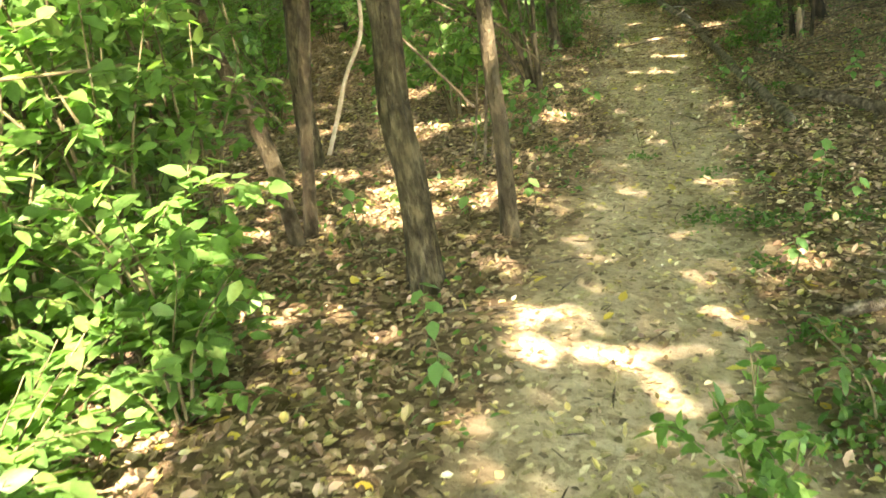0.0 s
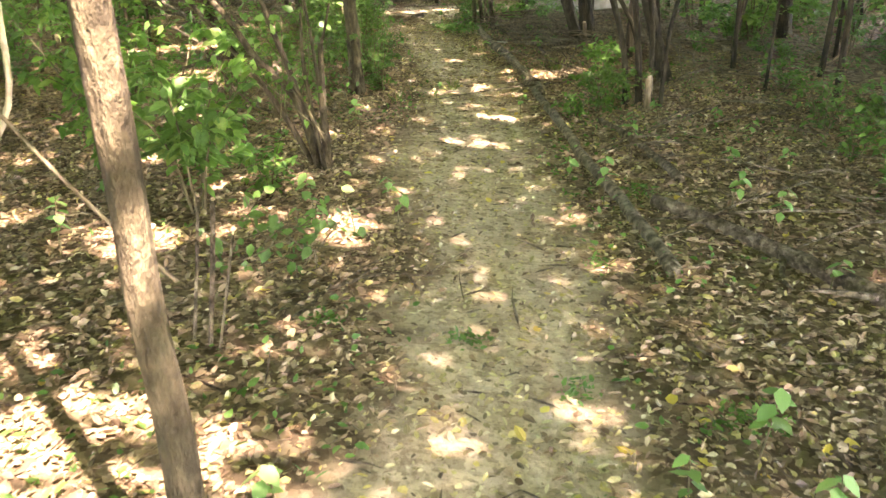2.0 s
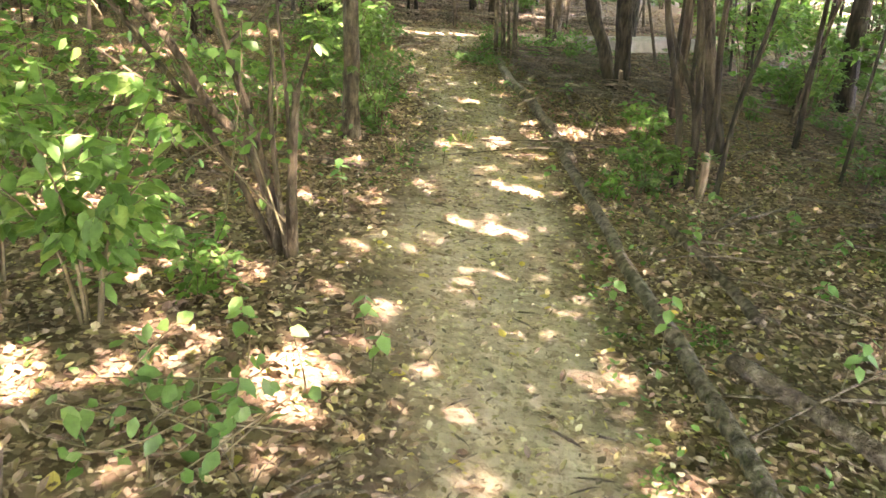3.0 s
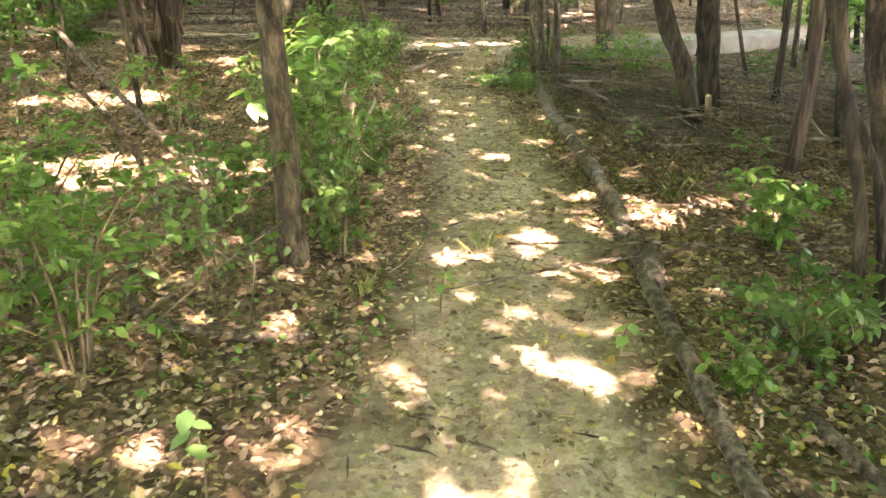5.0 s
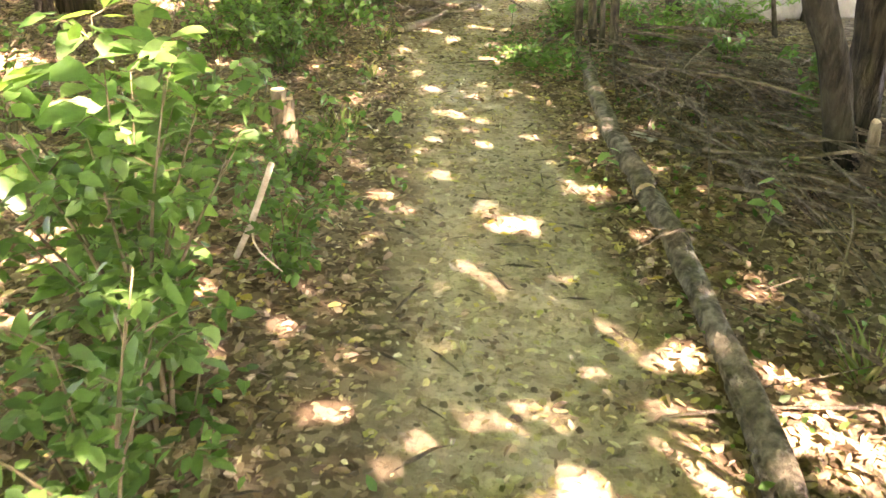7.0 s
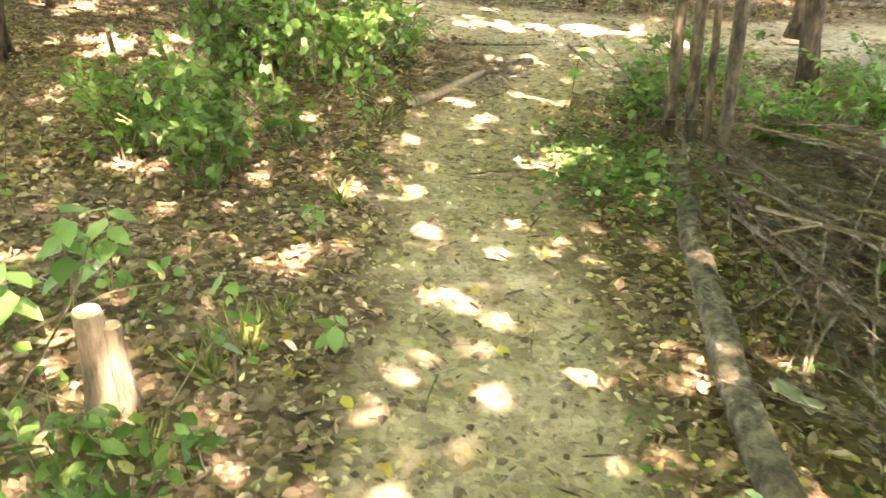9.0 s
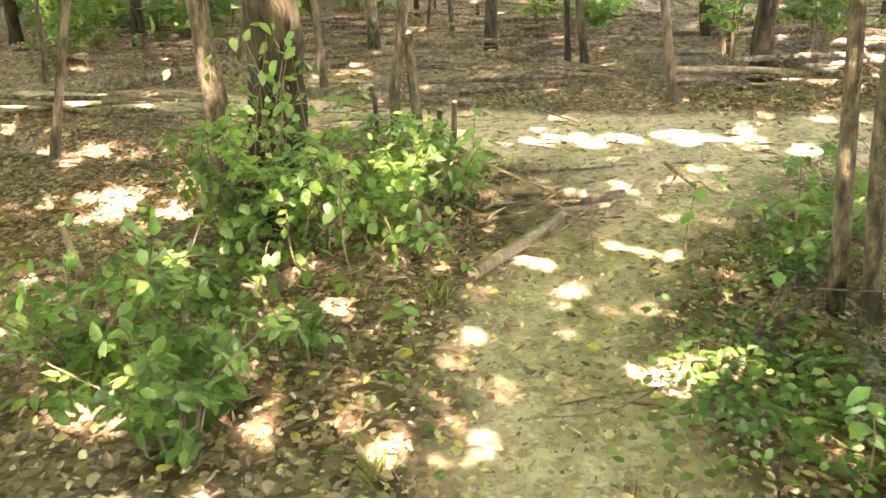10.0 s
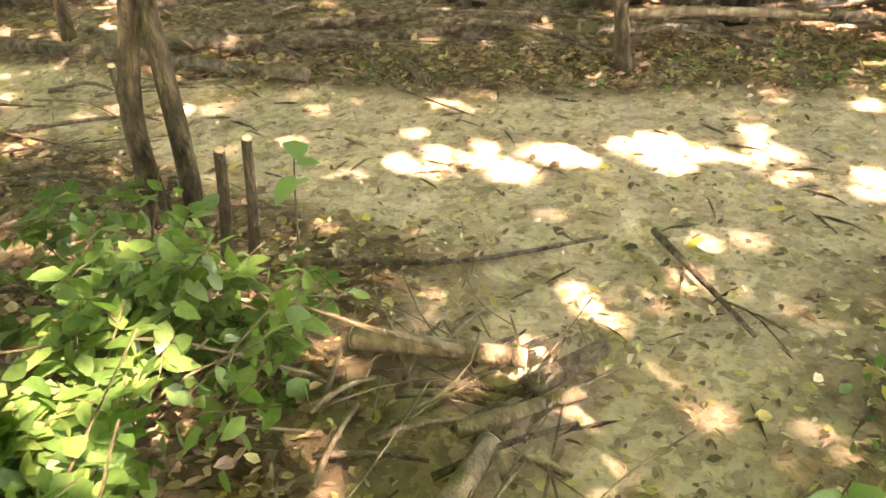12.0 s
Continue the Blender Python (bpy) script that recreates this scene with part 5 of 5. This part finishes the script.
def leaf_clump(x, y, a, b, n, label="low clump of tiny dark green leaves on the trail"):
    """A flat clump of tiny leaves, thickest in its middle."""
    q = rng.normal(0, 0.5, (n, 2)) * (a, b)
    p = np.stack([q[:, 0], q[:, 1], rng.uniform(0.004, 0.035, n) * np.exp(-(q[:, 0] / a) ** 2)], 1)
    v, f = leaves(p, rng.normal(0, 1, (n, 3)) * (1, 1, 0.45) + (0, 0, 0.25), rng.normal(0, 0.5, (n, 3)) + (0, 0, 1), rng.uniform(0.016, 0.038, n))
    ob = tagged(new("leaf_clump", mesh_of("leaf_clump", v.tolist(), f, GREEN_DEEP)), label, "weeds", "weed mats", "stuff")
    ob.location = (x, y, float(floor_z(np.array([x]), np.array([y]))[0]))


# Clumps of tiny dark leaves where the ground has dark spots.
for x, y, a, b, n in ((2.1, 4.28, 0.2, 0.12, 240), (2.35, 4.2, 0.18, 0.1, 200), (2.77, 6.13, 0.07, 0.07, 60), (2.0, 5.41, 0.09, 0.06, 70), (2.3, 5.03, 0.07, 0.07, 60), (1.48, 5.54, 0.09, 0.07, 70), (2.77, 4.77, 0.16, 0.12, 150), (2.12, 3.06, 0.16, 0.12, 150), (1.95, 2.44, 0.18, 0.14, 190), (2.16, 3.69, 0.12, 0.08, 90), (2.68, 4.20, 0.2, 0.12, 160), (3.88, 9.45, 0.25, 0.3, 260), (3.40, 7.13, 0.14, 0.16, 130)):
    leaf_clump(x, y, a, b, n)

# Small weeds along the trail's edges.
n = 30000
x, y = rng.uniform(-1.5, 8.5, n), rng.uniform(1, 19, n)
patchy = np.array([noise.noise((a * 0.9, b * 0.9, 9.0)) for a, b in zip(x, y)])
w = trodden(x, y)
beside = x - np.interp(y, TRAIL_Y, TRAIL_X)
keep = (patchy > np.where(beside > 1.5, 0.02, 0.06)) & (w < 0.6) & (beside > -2.0)
x, y = x[keep], y[keep]
n = len(x)
p = np.stack([x, y, ground_z(x, y) + rng.uniform(0.0, 0.06, n)], 1)
v, f = leaves(p, rng.normal(0, 1, (n, 3)) * (1, 1, 0.4) + (0, 0, 0.2), rng.normal(0, 0.5, (n, 3)) + (0, 0, 1), rng.uniform(0.02, 0.05, n))
tagged(new("weeds", mesh_of("weeds", v.tolist(), f, GREEN_DEEP)), "low green weeds along the trail edges", "weeds", kind="stuff")


# ---- leaf litter ----
def litter(name, count, box, size, material, label, on_trail, lift=0.0, shape=CURL_V):
    x, y = rng.uniform(box[0], box[1], count), rng.uniform(box[2], box[3], count)
    w = trodden(x, y)
    drift = np.array([noise.noise((a * 1.7, b * 1.7, 3.0)) + 0.6 * noise.noise((a * 5, b * 5, 8.0)) for a, b in zip(x, y)])
    keep = rng.random(count) < np.clip(1.05 - 1.5 * np.clip(w - 0.55 * drift - 0.12, 0, 1), on_trail, 1)
    x, y, w = x[keep], y[keep], w[keep]
    n = len(x)
    p = np.stack([x, y, floor_z(x, y) + rng.uniform(0.001, 0.02, n) * (1 - 0.7 * w) + lift], 1)
    v, f = leaves(p, rng.normal(0, 1, (n, 3)) * (1, 1, 0.2), rng.normal(0, 0.36, (n, 3)) + (0, 0, 1), size * rng.uniform(0.45, 1.4, n), (shape, CURL_F), rng.uniform(0.4, 1.15, n))
    return tagged(new(name, mesh_of(name, v.tolist(), f, material, False)), label, "leaf litter", kind="stuff")


for count, shape, size in ((60000, CURL_V, 0.04), (62000, FOLD_V, 0.044), (60000, TORN_V, 0.037)):
    litter("leaf_litter", count, (-2.0, 6.4, 1.2, 19.2), size, LITTER, "dry brown and tan fallen leaves covering the forest floor", 0.09, 0.0, shape)
litter("leaf_litter", 22000, (-6, 10, 18.5, 26), 0.06, LITTER, "dry brown fallen leaves beyond the crossing trail", 0.02)
litter("leaf_litter", 11000, (-9, -2.1, 2, 20), 0.075, LITTER, "dry brown fallen leaves deep in the woods", 0.0)
litter("leaf_litter", 9000, (6.7, 12, 4, 20), 0.075, LITTER, "dry brown fallen leaves deep in the shaded woods", 0.0)
for count, shape in ((40000, TORN_V), (36000, CURL_V)):
    litter("leaf_scraps", count // 2, (-0.3, 6.0, 1.2, 19.2), 0.034, PATH_LEAF, "small trodden leaf scraps on the dirt trail", 0.4, 0.002, shape)
# Leaves blown along the bare trail.
for count, shape, size in ((4200, CURL_V, 0.032), (4200, FOLD_V, 0.028), (4000, TORN_V, 0.03)):
    y = rng.uniform(1.5, 17.8, count)
    x = np.interp(y, TRAIL_Y, TRAIL_X) + rng.normal(0, 1.15, count) * np.interp(y, TRAIL_Y, TRAIL_W)
    p = np.stack([x, y, floor_z(x, y) + rng.uniform(0.003, 0.009, count)], 1)
    v, f = leaves(p, rng.normal(0, 1, (count, 3)) * (1, 1, 0.12), rng.normal(0, 0.22, (count, 3)) + (0, 0, 1), size * rng.uniform(0.4, 1.5, count), (shape, CURL_F), rng.uniform(0.4, 1.1, count))
    tagged(new("leaf_scraps", mesh_of("leaf_scraps", v.tolist(), f, PATH_LEAF, False)), "pale and yellowish leaf scraps strewn along the dirt trail", "leaf litter", kind="stuff")
# Crumbs of stick and stalk.
n = 2600
x, y = rng.uniform(-1.5, 6, n), rng.uniform(1.5, 19, n)
p = np.stack([x, y, floor_z(x, y) + 0.005], 1)
v, f = leaves(p, rng.normal(0, 1, (n, 3)) * (1, 1, 0.1), rng.normal(0, 0.3, (n, 3)) + (0, 0, 1), rng.uniform(0.05, 0.2, n), wide=0.07)
tagged(new("twigs", mesh_of("twigs", v.tolist(), f, DEAD_BROWN)), "small broken twigs scattered over the ground", "twigs", kind="stuff")

# Single yellow leaves along the trail.
flat_v, flat_f = leaves([(0, 0, 0)], [(0, 1, 0)], [(0, 0, 1)], [1.0], (CURL_V, CURL_F))
FALLEN = [mesh_of("fallen_leaf", (flat_v * (w, 1, c)).tolist(), flat_f, YELLOW, False) for w, c in ((1.0, 0.5), (0.8, 1.0), (1.2, 0.3))]
k = 0
while k < 290:
    x, y = rng.uniform(-0.4, 5.4), rng.uniform(2.2, 18)
    if abs(x - np.interp(y, TRAIL_Y, TRAIL_X)) > 1.7:
        continue
    lf = part("leaf", FALLEN[k % 3], ground)
    lf.matrix_basis = pose(x, y, float(floor_z(np.array([x]), np.array([y]))[0]) + 0.008, rng.uniform(-14, 14), rng.uniform(-14, 14), rng.uniform(0, 360)) @ Matrix.Scale(rng.uniform(0.035, 0.075), 4)
    k += 1
